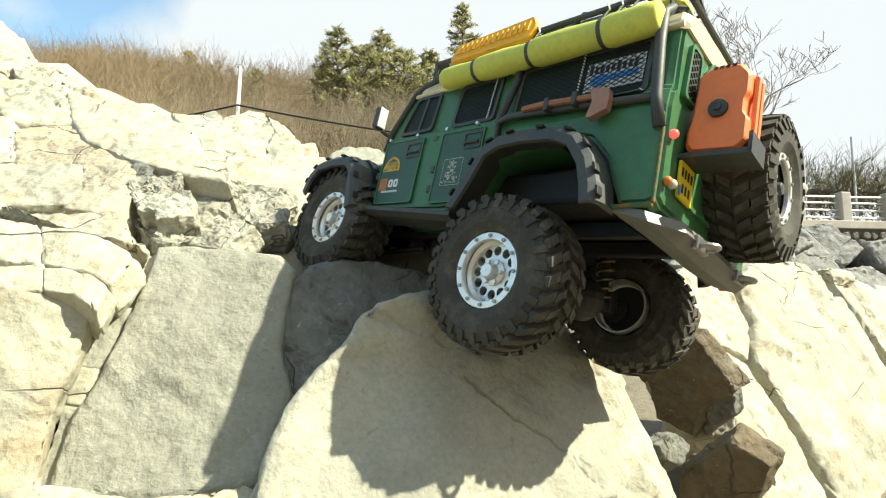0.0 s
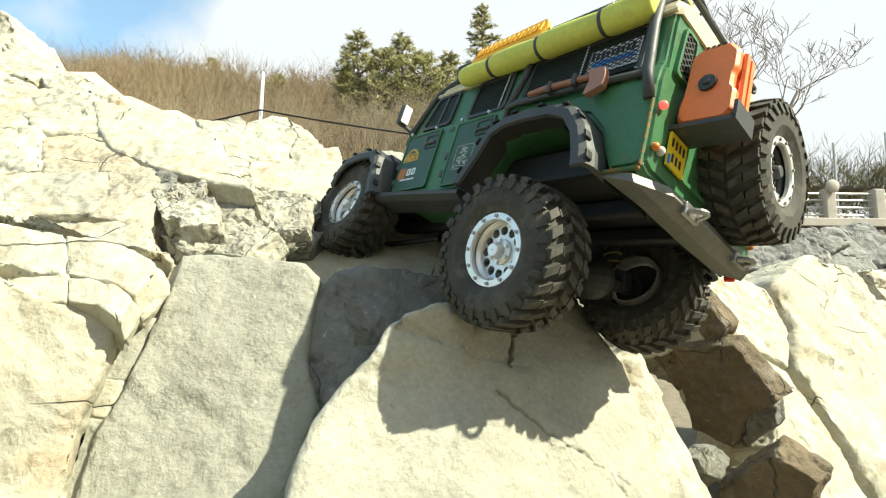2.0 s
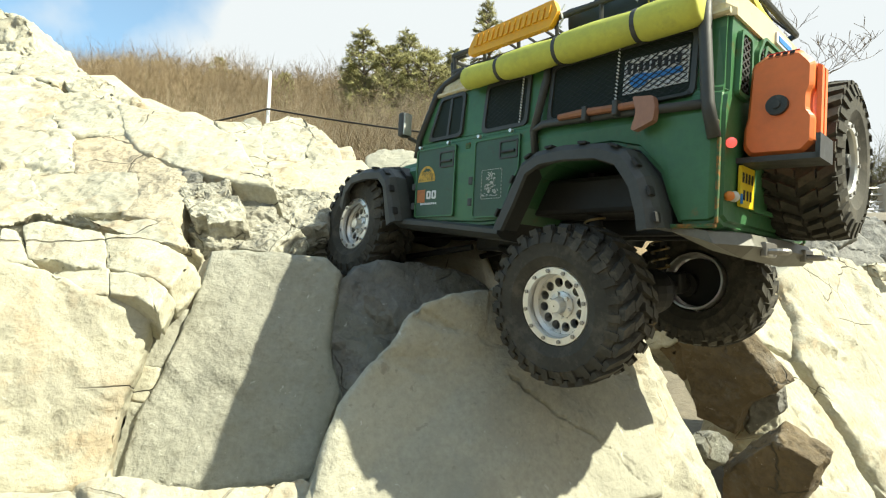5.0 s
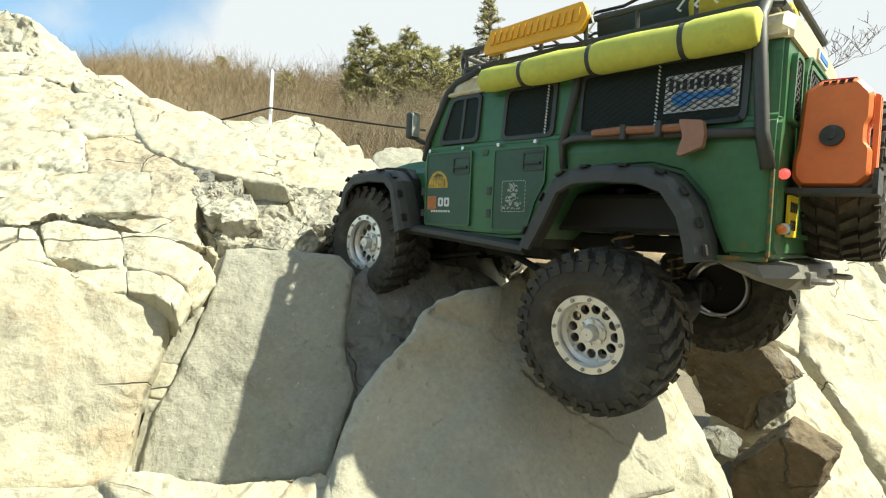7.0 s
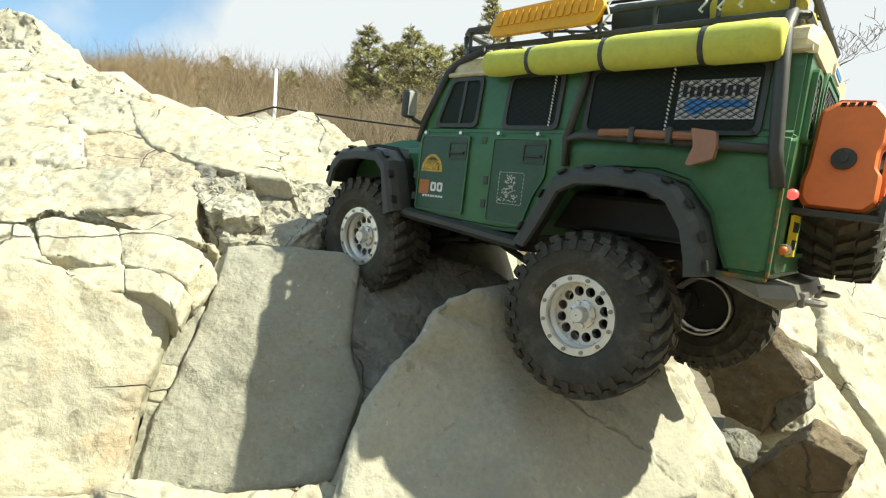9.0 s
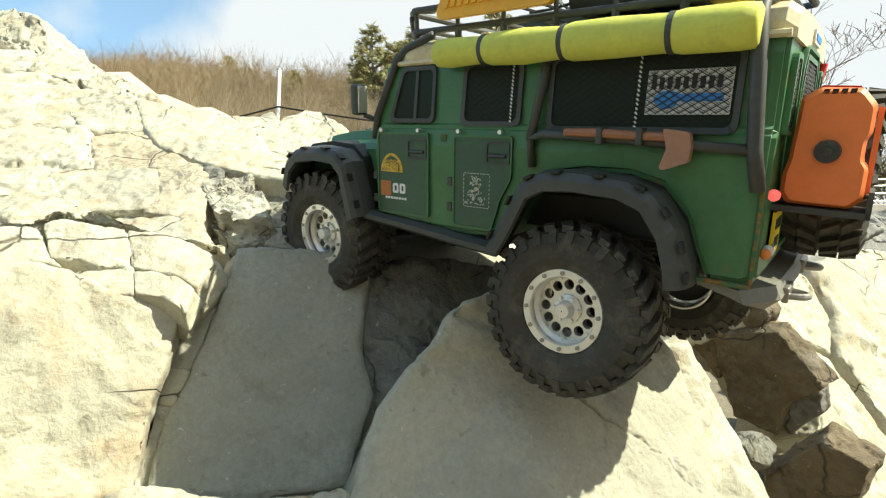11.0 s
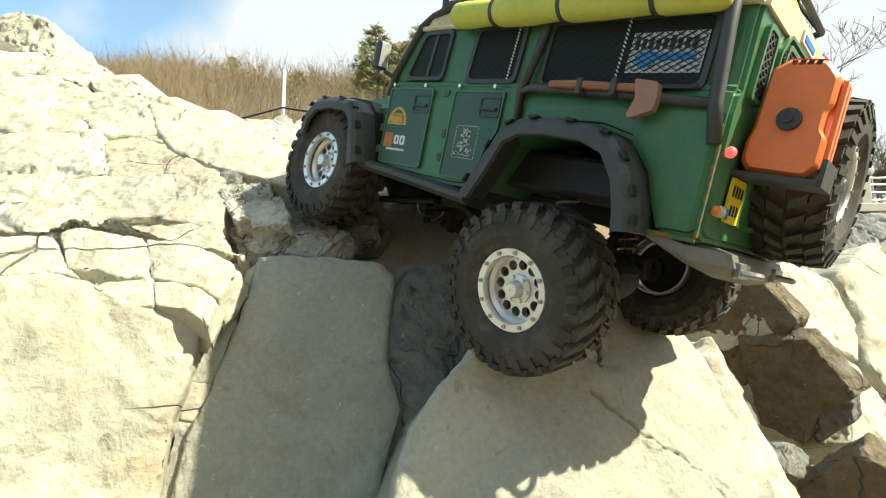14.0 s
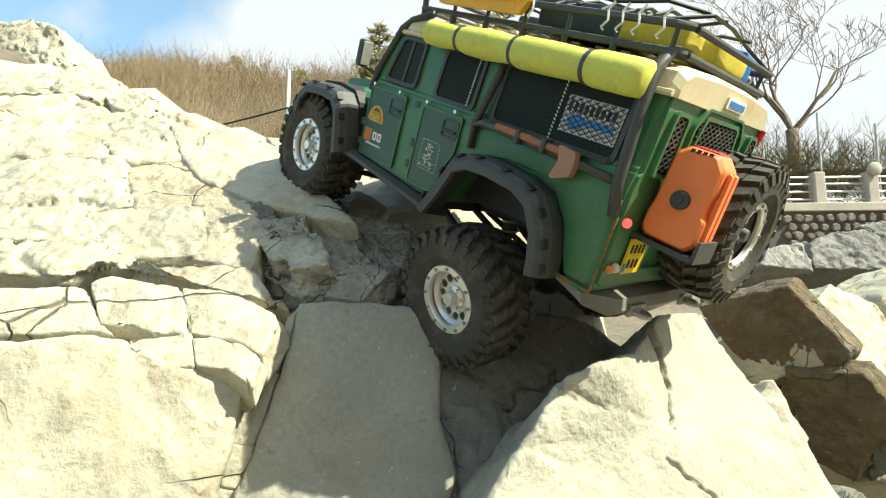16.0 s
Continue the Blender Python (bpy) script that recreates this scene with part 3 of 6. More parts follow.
rock("boulder", "grey", 0.13, 0.7, "tall smooth grey granite slab leaning on the hillside", [(-0.223, 0.549, 0.567), (-0.168, 0.557, 0.567), (-0.110, 0.564, 0.560), (-0.096, 0.561, 0.547), (-0.098, 0.544, 0.499), (-0.099, 0.534, 0.471), (-0.085, 0.522, 0.430), (-0.104, 0.495, 0.361), (-0.176, 0.481, 0.354), (-0.218, 0.477, 0.358), (-0.257, 0.473, 0.364), (-0.256, 0.490, 0.412), (-0.243, 0.506, 0.452), (-0.232, 0.526, 0.505), (-0.226, 0.536, 0.532)])
rock("boulder", "dark", 0.13, 1.3, "weathered boulder wedged beside the slab, coloured dark for its shade", [(-0.099, 0.565, 0.534), (-0.081, 0.575, 0.553), (-0.058, 0.582, 0.561), (-0.009, 0.590, 0.557), (0.042, 0.597, 0.545), (0.073, 0.597, 0.523), (0.069, 0.574, 0.451), (-0.002, 0.551, 0.420), (-0.045, 0.527, 0.371), (-0.073, 0.508, 0.327), (-0.112, 0.501, 0.329), (-0.108, 0.510, 0.357), (-0.087, 0.536, 0.428), (-0.100, 0.546, 0.471)])
rock("boulder", "grey", 0.16, 0.8, "broad pale granite boulder with a thin crack", [(-0.069, 0.430, 0.433), (-0.047, 0.446, 0.466), (-0.033, 0.452, 0.478), (-0.022, 0.460, 0.499), (-0.006, 0.465, 0.514), (0.017, 0.475, 0.522), (0.050, 0.500, 0.526), (0.073, 0.530, 0.540), (0.095, 0.560, 0.556), (0.170, 0.640, 0.558), (0.186, 0.620, 0.509), (0.215, 0.600, 0.463), (0.225, 0.560, 0.398), (0.215, 0.520, 0.339), (0.026, 0.410, 0.334), (-0.093, 0.390, 0.346)], bulge=0.010, flare=-2.2, gap=0.002, cracks=FRONT_CRACKS, material="front")
rock("boulder", "pale", 0.12, 1, "pale rounded flank of the front boulder", [(0.250, 0.660, 0.485), (0.276, 0.660, 0.433), (0.291, 0.650, 0.387), (0.305, 0.640, 0.352), (0.317, 0.620, 0.305), (0.321, 0.580, 0.250), (0.231, 0.560, 0.260), (0.189, 0.600, 0.361), (0.202, 0.640, 0.453)])
rock("rock", "pale", 0.06, 1.2, "", [(-0.379, 0.501, 0.584), (-0.368, 0.508, 0.589), (-0.317, 0.514, 0.580), (-0.303, 0.502, 0.562), (-0.294, 0.488, 0.543), (-0.319, 0.484, 0.546), (-0.336, 0.485, 0.552), (-0.355, 0.480, 0.552)], gap=-0.002)
rock("rock", "pale", 0.06, 1.2, "", [(-0.310, 0.515, 0.579), (-0.267, 0.520, 0.573), (-0.234, 0.516, 0.558), (-0.230, 0.510, 0.550), (-0.236, 0.490, 0.528), (-0.252, 0.493, 0.537), (-0.270, 0.492, 0.541), (-0.291, 0.491, 0.545)], gap=-0.002)
rock("rock", "pale", 0.05, 1, "", [(-0.330, 0.476, 0.539), (-0.291, 0.488, 0.542), (-0.280, 0.473, 0.521), (-0.299, 0.467, 0.520), (-0.317, 0.468, 0.527)], gap=-0.002)
rock("rock", "pale", 0.05, 1, "", [(-0.286, 0.486, 0.539), (-0.270, 0.491, 0.539), (-0.253, 0.488, 0.531), (-0.239, 0.472, 0.509), (-0.257, 0.477, 0.519), (-0.276, 0.474, 0.521)], gap=-0.002)
rock("rock", "pale", 0.04, 1, "", [(-0.257, 0.490, 0.535), (-0.251, 0.491, 0.534), (-0.236, 0.486, 0.524), (-0.235, 0.472, 0.506), (-0.245, 0.480, 0.519)], gap=-0.002)
rock("boulder", "pale", 0.07, 1.2, "", [(-0.476, 0.473, 0.579), (-0.384, 0.497, 0.580), (-0.357, 0.480, 0.552), (-0.343, 0.475, 0.543), (-0.362, 0.473, 0.545), (-0.448, 0.449, 0.542)])
rock("boulder", "pale", 0.06, 1.6, "", [(-0.620, 0.612, 0.635), (-0.474, 0.610, 0.634), (-0.417, 0.591, 0.616), (-0.357, 0.582, 0.607), (-0.278, 0.574, 0.599), (-0.236, 0.543, 0.570), (-0.251, 0.539, 0.567), (-0.348, 0.563, 0.590), (-0.421, 0.576, 0.602), (-0.438, 0.567, 0.593), (-0.574, 0.571, 0.596)])
rock("rock", "pale", 0.06, 1.2, "", [(-0.494, 0.647, 0.668), (-0.436, 0.657, 0.678), (-0.370, 0.657, 0.678), (-0.342, 0.617, 0.640), (-0.345, 0.592, 0.617), (-0.413, 0.591, 0.615), (-0.449, 0.612, 0.635)])
rock("rock", "tan", 0.06, 1.2, "", [(-0.370, 0.661, 0.681), (-0.318, 0.665, 0.685), (-0.289, 0.623, 0.646), (-0.280, 0.577, 0.603), (-0.341, 0.591, 0.615), (-0.338, 0.614, 0.637)])
rock("boulder", "pale", 0.06, 1.2, "", [(-0.682, 0.668, 0.688), (-0.502, 0.652, 0.673), (-0.451, 0.612, 0.635), (-0.463, 0.609, 0.633), (-0.620, 0.612, 0.635)])
rock("rock", "pale", 0.03, 1.2, "", [(-0.472, 0.620, 0.642), (-0.448, 0.617, 0.640), (-0.420, 0.596, 0.620), (-0.446, 0.594, 0.618)])
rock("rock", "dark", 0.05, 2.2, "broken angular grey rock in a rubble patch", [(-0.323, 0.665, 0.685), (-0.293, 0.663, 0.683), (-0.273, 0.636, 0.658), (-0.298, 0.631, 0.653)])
rock("rock", "rough", 0.05, 2.2, "broken angular grey rock in a rubble patch", [(-0.297, 0.629, 0.652), (-0.252, 0.641, 0.663), (-0.222, 0.594, 0.618), (-0.260, 0.587, 0.612)])
rock("rock", "rough", 0.05, 2.2, "broken angular grey rock in a rubble patch", [(-0.266, 0.688, 0.676), (-0.209, 0.679, 0.669), (-0.189, 0.634, 0.626), (-0.232, 0.630, 0.622)])
rock("rock", "rough", 0.05, 2.2, "broken angular grey rock in a rubble patch", [(-0.292, 0.614, 0.608), (-0.275, 0.627, 0.619), (-0.231, 0.627, 0.619), (-0.207, 0.585, 0.580), (-0.238, 0.582, 0.577)])
rock("rock", "rough", 0.05, 2.2, "broken angular grey rock in a rubble patch", [(-0.230, 0.625, 0.617), (-0.193, 0.632, 0.625), (-0.153, 0.605, 0.599), (-0.174, 0.576, 0.572), (-0.203, 0.582, 0.577)])
rock("rock", "rough", 0.05, 2.2, "broken angular grey rock in a rubble patch", [(-0.212, 0.699, 0.670), (-0.135, 0.683, 0.655), (-0.132, 0.639, 0.613), (-0.160, 0.632, 0.607), (-0.196, 0.659, 0.633)])
rock("rock", "rough", 0.05, 2.2, "broken angular grey rock in a rubble patch", [(-0.265, 0.612, 0.635), (-0.228, 0.617, 0.640), (-0.207, 0.581, 0.606), (-0.240, 0.577, 0.603)])
rock("rock", "rough", 0.05, 2.2, "broken angular grey rock in a rubble patch", [(-0.236, 0.677, 0.650), (-0.201, 0.683, 0.655), (-0.175, 0.643, 0.618), (-0.214, 0.639, 0.613)])
rock("boulder", "pale", 0.1, 0.7, "smooth pale domed boulder on the hillside", [(-0.497, 0.818, 0.829), (-0.420, 0.793, 0.805), (-0.352, 0.777, 0.790), (-0.280, 0.726, 0.743), (-0.235, 0.674, 0.694), (-0.194, 0.633, 0.655), (-0.245, 0.644, 0.665), (-0.312, 0.665, 0.685), (-0.381, 0.698, 0.716), (-0.429, 0.737, 0.753)], gap=-0.003)
rock("boulder", "tan", 0.07, 1, "", [(-0.499, 0.724, 0.740), (-0.434, 0.733, 0.749), (-0.383, 0.698, 0.716), (-0.329, 0.663, 0.683), (-0.371, 0.658, 0.679), (-0.440, 0.658, 0.679)], gap=-0.003)
rock("boulder", "pale", 0.07, 1.3, "", [(-0.634, 0.752, 0.766), (-0.519, 0.740, 0.756), (-0.454, 0.663, 0.683), (-0.507, 0.650, 0.671), (-0.678, 0.665, 0.685), (-0.782, 0.759, 0.773)], gap=-0.003)
rock("boulder", "pale", 0.08, 1.5, "", [(-0.623, 0.851, 0.860), (-0.584, 0.864, 0.872), (-0.495, 0.818, 0.829), (-0.424, 0.740, 0.756), (-0.521, 0.743, 0.758), (-0.587, 0.798, 0.810)], gap=-0.003)
rock("boulder", "pale", 0.1, 1.4, "", [(-0.950, 0.912, 0.917), (-0.738, 0.912, 0.917), (-0.641, 0.870, 0.878), (-0.541, 0.743, 0.758), (-0.634, 0.752, 0.766), (-0.780, 0.757, 0.772)], gap=-0.003)
rock("boulder", "pale", 0.12, 1.3, "", [(-0.850, 1.135, 1.048), (-0.760, 1.102, 1.017), (-0.650, 1.038, 0.957), (-0.553, 0.978, 0.900), (-0.584, 0.965, 0.888), (-0.713, 1.022, 0.941)], gap=-0.003)
rock("boulder", "pale", 0.3, 1.6, "craggy grey boulder crowning the hillside", [(-1.955, 1.854, 1.543), (-1.662, 1.801, 1.560), (-1.539, 1.774, 1.553), (-1.420, 1.734, 1.501), (-1.299, 1.666, 1.355), (-1.331, 1.660, 1.313), (-1.850, 1.772, 1.342)])
rock("boulder", "pale", 0.14, 1.4, "", [(-1.174, 1.124, 1.038), (-0.961, 1.165, 1.076), (-0.929, 1.210, 1.118), (-0.782, 1.116, 1.030), (-0.774, 1.045, 0.964), (-0.871, 1.075, 0.992), (-1.126, 1.081, 0.997)], gap=-0.003)
rock("boulder", "pale", 0.1, 1.2, "rounded cracked boulder on the skyline", [(-0.312, 0.936, 0.836), (-0.281, 0.974, 0.874), (-0.249, 0.963, 0.863), (-0.217, 0.914, 0.814), (-0.217, 0.849, 0.749), (-0.253, 0.851, 0.751), (-0.292, 0.875, 0.775)])
rock("boulder", "pale", 0.1, 1.2, "rounded cracked boulder on the skyline", [(-0.246, 0.963, 0.863), (-0.201, 0.926, 0.826), (-0.173, 0.886, 0.786), (-0.142, 0.829, 0.729), (-0.160, 0.807, 0.707), (-0.212, 0.845, 0.745), (-0.214, 0.911, 0.811)])
rock("rock", "pale", 0.1, 1.2, "", [(-0.400, 0.950, 0.850), (-0.357, 0.951, 0.851), (-0.318, 0.939, 0.839), (-0.291, 0.872, 0.772), (-0.254, 0.829, 0.729), (-0.316, 0.849, 0.749), (-0.356, 0.898, 0.798)])
rock("rock", "pale", 0.06, 1.2, "", [(-0.286, 0.760, 0.710), (-0.210, 0.765, 0.715), (-0.175, 0.740, 0.690), (-0.183, 0.711, 0.661), (-0.230, 0.727, 0.677)])
rock("rock", "pale", 0.08, 1.2, "", [(-0.179, 0.925, 0.795), (-0.151, 0.928, 0.798), (-0.133, 0.884, 0.754), (-0.152, 0.868, 0.738)])
rock("rock", "grey", 0.04, 1, "", [(-0.373, 1.008, 0.878), (-0.359, 1.019, 0.889), (-0.338, 1.004, 0.874), (-0.332, 0.983, 0.853), (-0.357, 0.980, 0.850)])
rock("rock", "grey", 0.12, 1, "", [(-0.139, 1.035, 0.815), (-0.108, 1.057, 0.837), (-0.050, 1.057, 0.837), (0.006, 0.995, 0.775), (-0.066, 0.951, 0.731), (-0.131, 0.980, 0.760)])
rock("rock", "pale", 0.08, 1.2, "", [(-0.204, 0.720, 0.662), (-0.150, 0.760, 0.685), (-0.079, 0.780, 0.690), (-0.095, 0.720, 0.632), (-0.167, 0.700, 0.623)])
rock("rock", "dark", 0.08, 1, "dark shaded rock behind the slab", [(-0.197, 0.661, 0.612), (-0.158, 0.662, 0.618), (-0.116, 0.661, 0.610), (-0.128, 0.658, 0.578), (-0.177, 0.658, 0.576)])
rock("boulder", "dark", 0.15, 1.4, "brown rock in the hollow, coloured dark for its shade", [(-0.266, 0.893, 0.692), (-0.178, 0.896, 0.706), (-0.125, 0.888, 0.673), (-0.132, 0.866, 0.585), (-0.225, 0.871, 0.603), (-0.263, 0.882, 0.647)])
rock("boulder", "rough", 0.08, 2, "rough fissured grey rock in the shade", [(-0.342, 0.744, 0.694), (-0.272, 0.769, 0.717), (-0.225, 0.740, 0.691), (-0.216, 0.673, 0.627), (-0.252, 0.634, 0.590), (-0.303, 0.674, 0.628)])
rock("rock", "grey", 0.1, 1.2, "", [(-0.263, 0.660, 0.602), (-0.238, 0.661, 0.610), (-0.201, 0.661, 0.608), (-0.156, 0.659, 0.588), (-0.212, 0.658, 0.582)])
rock("boulder", "pale", 0.15, 1.2, "", [(-0.269, 1.103, 0.810), (-0.179, 1.096, 0.785), (-0.092, 1.084, 0.738), (-0.134, 1.072, 0.687), (-0.242, 1.075, 0.699), (-0.277, 1.089, 0.757)])
rock("boulder", "pale", 0.15, 1.2, "", [(-0.092, 1.141, 0.765), (0.020, 1.132, 0.728), (0.082, 1.112, 0.646), (0.164, 1.098, 0.591), (0.128, 1.085, 0.538), (-0.040, 1.087, 0.550), (-0.103, 1.123, 0.694)])
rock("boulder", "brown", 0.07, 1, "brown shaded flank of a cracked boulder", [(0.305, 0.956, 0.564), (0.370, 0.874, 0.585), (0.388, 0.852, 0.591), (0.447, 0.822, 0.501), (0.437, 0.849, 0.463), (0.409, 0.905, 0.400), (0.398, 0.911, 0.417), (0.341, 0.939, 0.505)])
rock("boulder", "pale", 0.2, 1, "", [(0.406, 0.861, 0.544), (0.515, 0.949, 0.600), (0.622, 1.000, 0.565), (0.648, 0.984, 0.490), (0.611, 0.940, 0.433), (0.505, 0.895, 0.479), (0.424, 0.847, 0.481)])
rock("boulder", "pale", 0.2, 0.8, "broad sunlit pale boulder with cracks", [(0.633, 1.009, 0.573), (0.803, 1.142, 0.650), (0.977, 1.236, 0.624), (1.058, 1.243, 0.521), (1.143, 1.244, 0.397), (1.573, 1.409, 0.164), (1.147, 1.063, -0.064), (0.742, 0.916, 0.176), (0.703, 0.940, 0.296), (0.627, 0.948, 0.431), (0.658, 0.991, 0.490)])
rock("boulder", "pale", 0.15, 1, "", [(0.503, 0.891, 0.473), (0.605, 0.934, 0.427), (0.687, 0.929, 0.293), (0.722, 0.908, 0.188), (0.684, 0.862, 0.130), (0.573, 0.833, 0.223), (0.592, 0.864, 0.273), (0.520, 0.843, 0.328), (0.553, 0.884, 0.381)])
rock("boulder", "pale", 0.2, 1, "", [(1.179, 1.472, 0.661), (1.527, 1.657, 0.602), (2.625, 2.289, 0.535), (1.878, 1.680, 0.133), (1.348, 1.465, 0.391), (1.251, 1.462, 0.529)])
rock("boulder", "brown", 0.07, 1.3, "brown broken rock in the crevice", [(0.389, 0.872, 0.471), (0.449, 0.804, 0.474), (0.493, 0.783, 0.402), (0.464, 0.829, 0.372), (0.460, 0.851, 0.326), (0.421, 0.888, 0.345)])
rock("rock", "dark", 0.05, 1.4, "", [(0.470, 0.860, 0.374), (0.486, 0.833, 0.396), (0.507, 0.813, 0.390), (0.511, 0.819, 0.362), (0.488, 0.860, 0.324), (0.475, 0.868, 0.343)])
rock("rock", "dark", 0.05, 1.4, "small loose stone in the crevice, coloured dark for its shade", [(0.343, 0.713, 0.344), (0.377, 0.738, 0.353), (0.401, 0.744, 0.334), (0.376, 0.722, 0.316), (0.350, 0.710, 0.325)])
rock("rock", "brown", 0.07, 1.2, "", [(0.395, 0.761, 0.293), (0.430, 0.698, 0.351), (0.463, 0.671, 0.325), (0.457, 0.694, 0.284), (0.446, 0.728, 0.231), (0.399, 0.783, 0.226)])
rock("boulder", "pale", 0.1, 1, "", [(0.475, 0.733, 0.272), (0.527, 0.767, 0.276), (0.696, 0.845, 0.218), (0.646, 0.792, 0.160), (0.431, 0.682, 0.210)])
rock("boulder", "grey2", 0.5, 1.2, "smooth grey boulder below the stone wall", [(1.658, 2.441, 0.803), (1.824, 2.454, 0.848), (2.030, 2.437, 0.790), (2.004, 2.390, 0.632), (1.830, 2.405, 0.683)])
rock("boulder", "grey2", 0.5, 1.2, "smooth grey boulder below the stone wall", [(1.825, 2.485, 0.949), (2.065, 2.495, 0.983), (2.193, 2.456, 0.855), (2.078, 2.431, 0.769), (1.834, 2.450, 0.834)])
rock("boulder", "grey2", 0.5, 1.2, "smooth grey boulder below the stone wall", [(1.987, 2.424, 0.745), (2.189, 2.429, 0.765), (2.364, 2.391, 0.637), (2.203, 2.352, 0.505), (2.004, 2.390, 0.632)])
rock("boulder", "grey2", 0.5, 1.2, "smooth grey boulder below the stone wall", [(2.204, 2.465, 0.884), (2.418, 2.475, 0.917), (2.694, 2.425, 0.750), (2.576, 2.384, 0.613), (2.248, 2.431, 0.771)])
rock("boulder", "grey2", 0.5, 1.2, "smooth grey boulder below the stone wall", [(2.336, 2.391, 0.637), (2.669, 2.408, 0.695), (2.823, 2.330, 0.435), (2.474, 2.315, 0.383)])
rock("boulder", "grey2", 0.5, 1.2, "smooth grey boulder below the stone wall", [(1.056, 2.117, 0.724), (1.103, 2.137, 0.790), (1.236, 2.143, 0.811), (1.248, 2.110, 0.700)])
rock("boulder", "grey2", 0.5, 1.2, "smooth grey boulder below the stone wall", [(1.257, 2.143, 0.811), (1.354, 2.155, 0.851), (1.529, 2.160, 0.865), (1.607, 2.136, 0.785), (1.577, 2.109, 0.698), (1.251, 2.113, 0.711)])
rock("boulder", "grey2", 0.5, 1.2, "smooth grey boulder below the stone wall", [(1.468, 2.163, 0.877), (1.560, 2.169, 0.895), (1.707, 2.149, 0.829), (1.607, 2.136, 0.785)])

# ---- the truck, x forward, y to its left, z up, from the middle between the axles ----
truck = new("toy_truck")
tagged(truck, "dark green model off-road truck with cream roof climbing the rocks", "model truck")
RW = 0.0625


def mirror(f):
    for s in (1, -1):
        f(s)


def body_section(x, zb, yl, zt, yt, zw=0.112):
    """Half-open section of the tub: bottom, belt line and roof edge."""
    half = [(yl - 0.010, zb), (yl, zb + 0.004), (yl + 0.001, zw - 0.012), (yl - 0.001, zw), (yl - 0.004, zw + 0.003), (yt + 0.002, zt - 0.01), (yt, zt)]
    return [Vector((x, y, z)) for y, z in half] + [Vector((x, -y, z)) for y, z in half[::-1]]


def build_body():
    bm = bmesh.new()
    rings = []
    stops = [(-0.262, 0.028), (-0.255, 0.024), (-0.236, 0.024), (-0.229, 0.040), (-0.222, 0.060), (-0.206, 0.078), (-0.185, 0.084), (-0.155, 0.084),
             (-0.130, 0.080), (-0.115, 0.070), (-0.102, 0.045), (-0.090, 0.030), (-0.06, 0.028), (0.0, 0.030), (0.036, 0.033)]
    for x, zb in stops:
        rings.append(body_section(x, zb, 0.0945 if x < -0.26 else 0.097, 0.166, 0.088))
    for x, zt in ((0.044, 0.120),):
        rings.append(body_section(x, 0.036, 0.096, zt, 0.09, 0.110))
    loft(bm, rings)
    bmesh.ops.bevel(bm, geom=[e for e in bm.edges if e.is_boundary is False and e.calc_face_angle(0) > 0.7], offset=0.0025, segments=2, affect="EDGES")
    body = part("body", bm, M_PAINT, truck, "dark green body tub with rust-stained edges")
    # bonnet and front wings
    bm = bmesh.new()
    rows = []
    for x, yl, z0, zt in ((0.040, 0.085, 0.05, 0.112), (0.07, 0.084, 0.05, 0.111), (0.112, 0.082, 0.05, 0.109), (0.151, 0.079, 0.04, 0.103), (0.157, 0.076, 0.04, 0.095)):
        rows.append([Vector((x, y, z)) for y, z in ((yl, z0), (yl, zt - 0.018), (yl - 0.006, zt - 0.012), (yl * 0.72, zt - 0.009), (yl * 0.68, zt), (0, zt + 0.003),
                                                     (-yl * 0.68, zt), (-yl * 0.72, zt - 0.009), (6e-3 - yl, zt - 0.012), (-yl, zt - 0.018), (-yl, z0))])
    loft(bm, rows)
    bonnet = part("bonnet", bm, M_PAINT, truck, "green bonnet with raised centre")
    bm = bmesh.new()
    for k in range(5):
        box(bm, (0.085 + k * 0.006, 0.03, 0.1125 - k * 0.0006), (0.003, 0.03, 0.002), 0.0005)
    part("air_vent", bm, M_PLASTIC, bonnet)
    bm = bmesh.new()
    box(bm, (0.1585, 0, 0.074), (0.006, 0.105, 0.036), 0.002)
    for k in range(5):
        box(bm, (0.163, 0, 0.060 + k * 0.007), (0.004, 0.098, 0.0025), 0.0006)
    part("grille", bm, M_PLASTIC, truck)
    for s in (1, -1):
        bm = bmesh.new()
        revolve(bm, [(0.001, -0.006), (0.010, -0.006), (0.011, 0.0), (0.009, 0.004), (0.001, 0.005)], 20)
        h = part("headlight", bm, M_CLEAR, truck, smooth=True)
        h.matrix_basis = pose(0.162, s * 0.062, 0.075, 0, 0, -90)
    bm = bmesh.new()
    box(bm, (0.183, 0, 0.030), (0.020, 0.13, 0.022), 0.003)
    box(bm, (0.172, 0, 0.040), (0.020, 0.10, 0.022), 0.002)
    tube(bm, [(0.190, -0.05, 0.04), (0.194, -0.05, 0.062), (0.194, 0.05, 0.062), (0.190, 0.05, 0.04)], 0.003)
    part("front_bumper", bm, M_STEELGREY, truck, "grey steel winch bumper")
    # windscreen and its white-lined pillar
    bm = bmesh.new()
    loft(bm, [[Vector((0.044, y, 0.119)) for y in (-0.083, 0.083)] + [Vector((0.040, y, 0.119)) for y in (0.083, -0.083)],
              [Vector((0.022, y, 0.163)) for y in (-0.079, 0.079)] + [Vector((0.018, y, 0.163)) for y in (0.079, -0.079)]])
    part("windscreen", bm, M_GLASS, truck)
    for s in (1, -1):
        bm = bmesh.new()
        tube(bm, [(0.045, s * 0.089, 0.116), (0.036, s * 0.088, 0.137), (0.021, s * 0.085, 0.167)], 0.003)
        pil = part("pillar", bm, M_PLASTIC, truck)
        bm = bmesh.new()
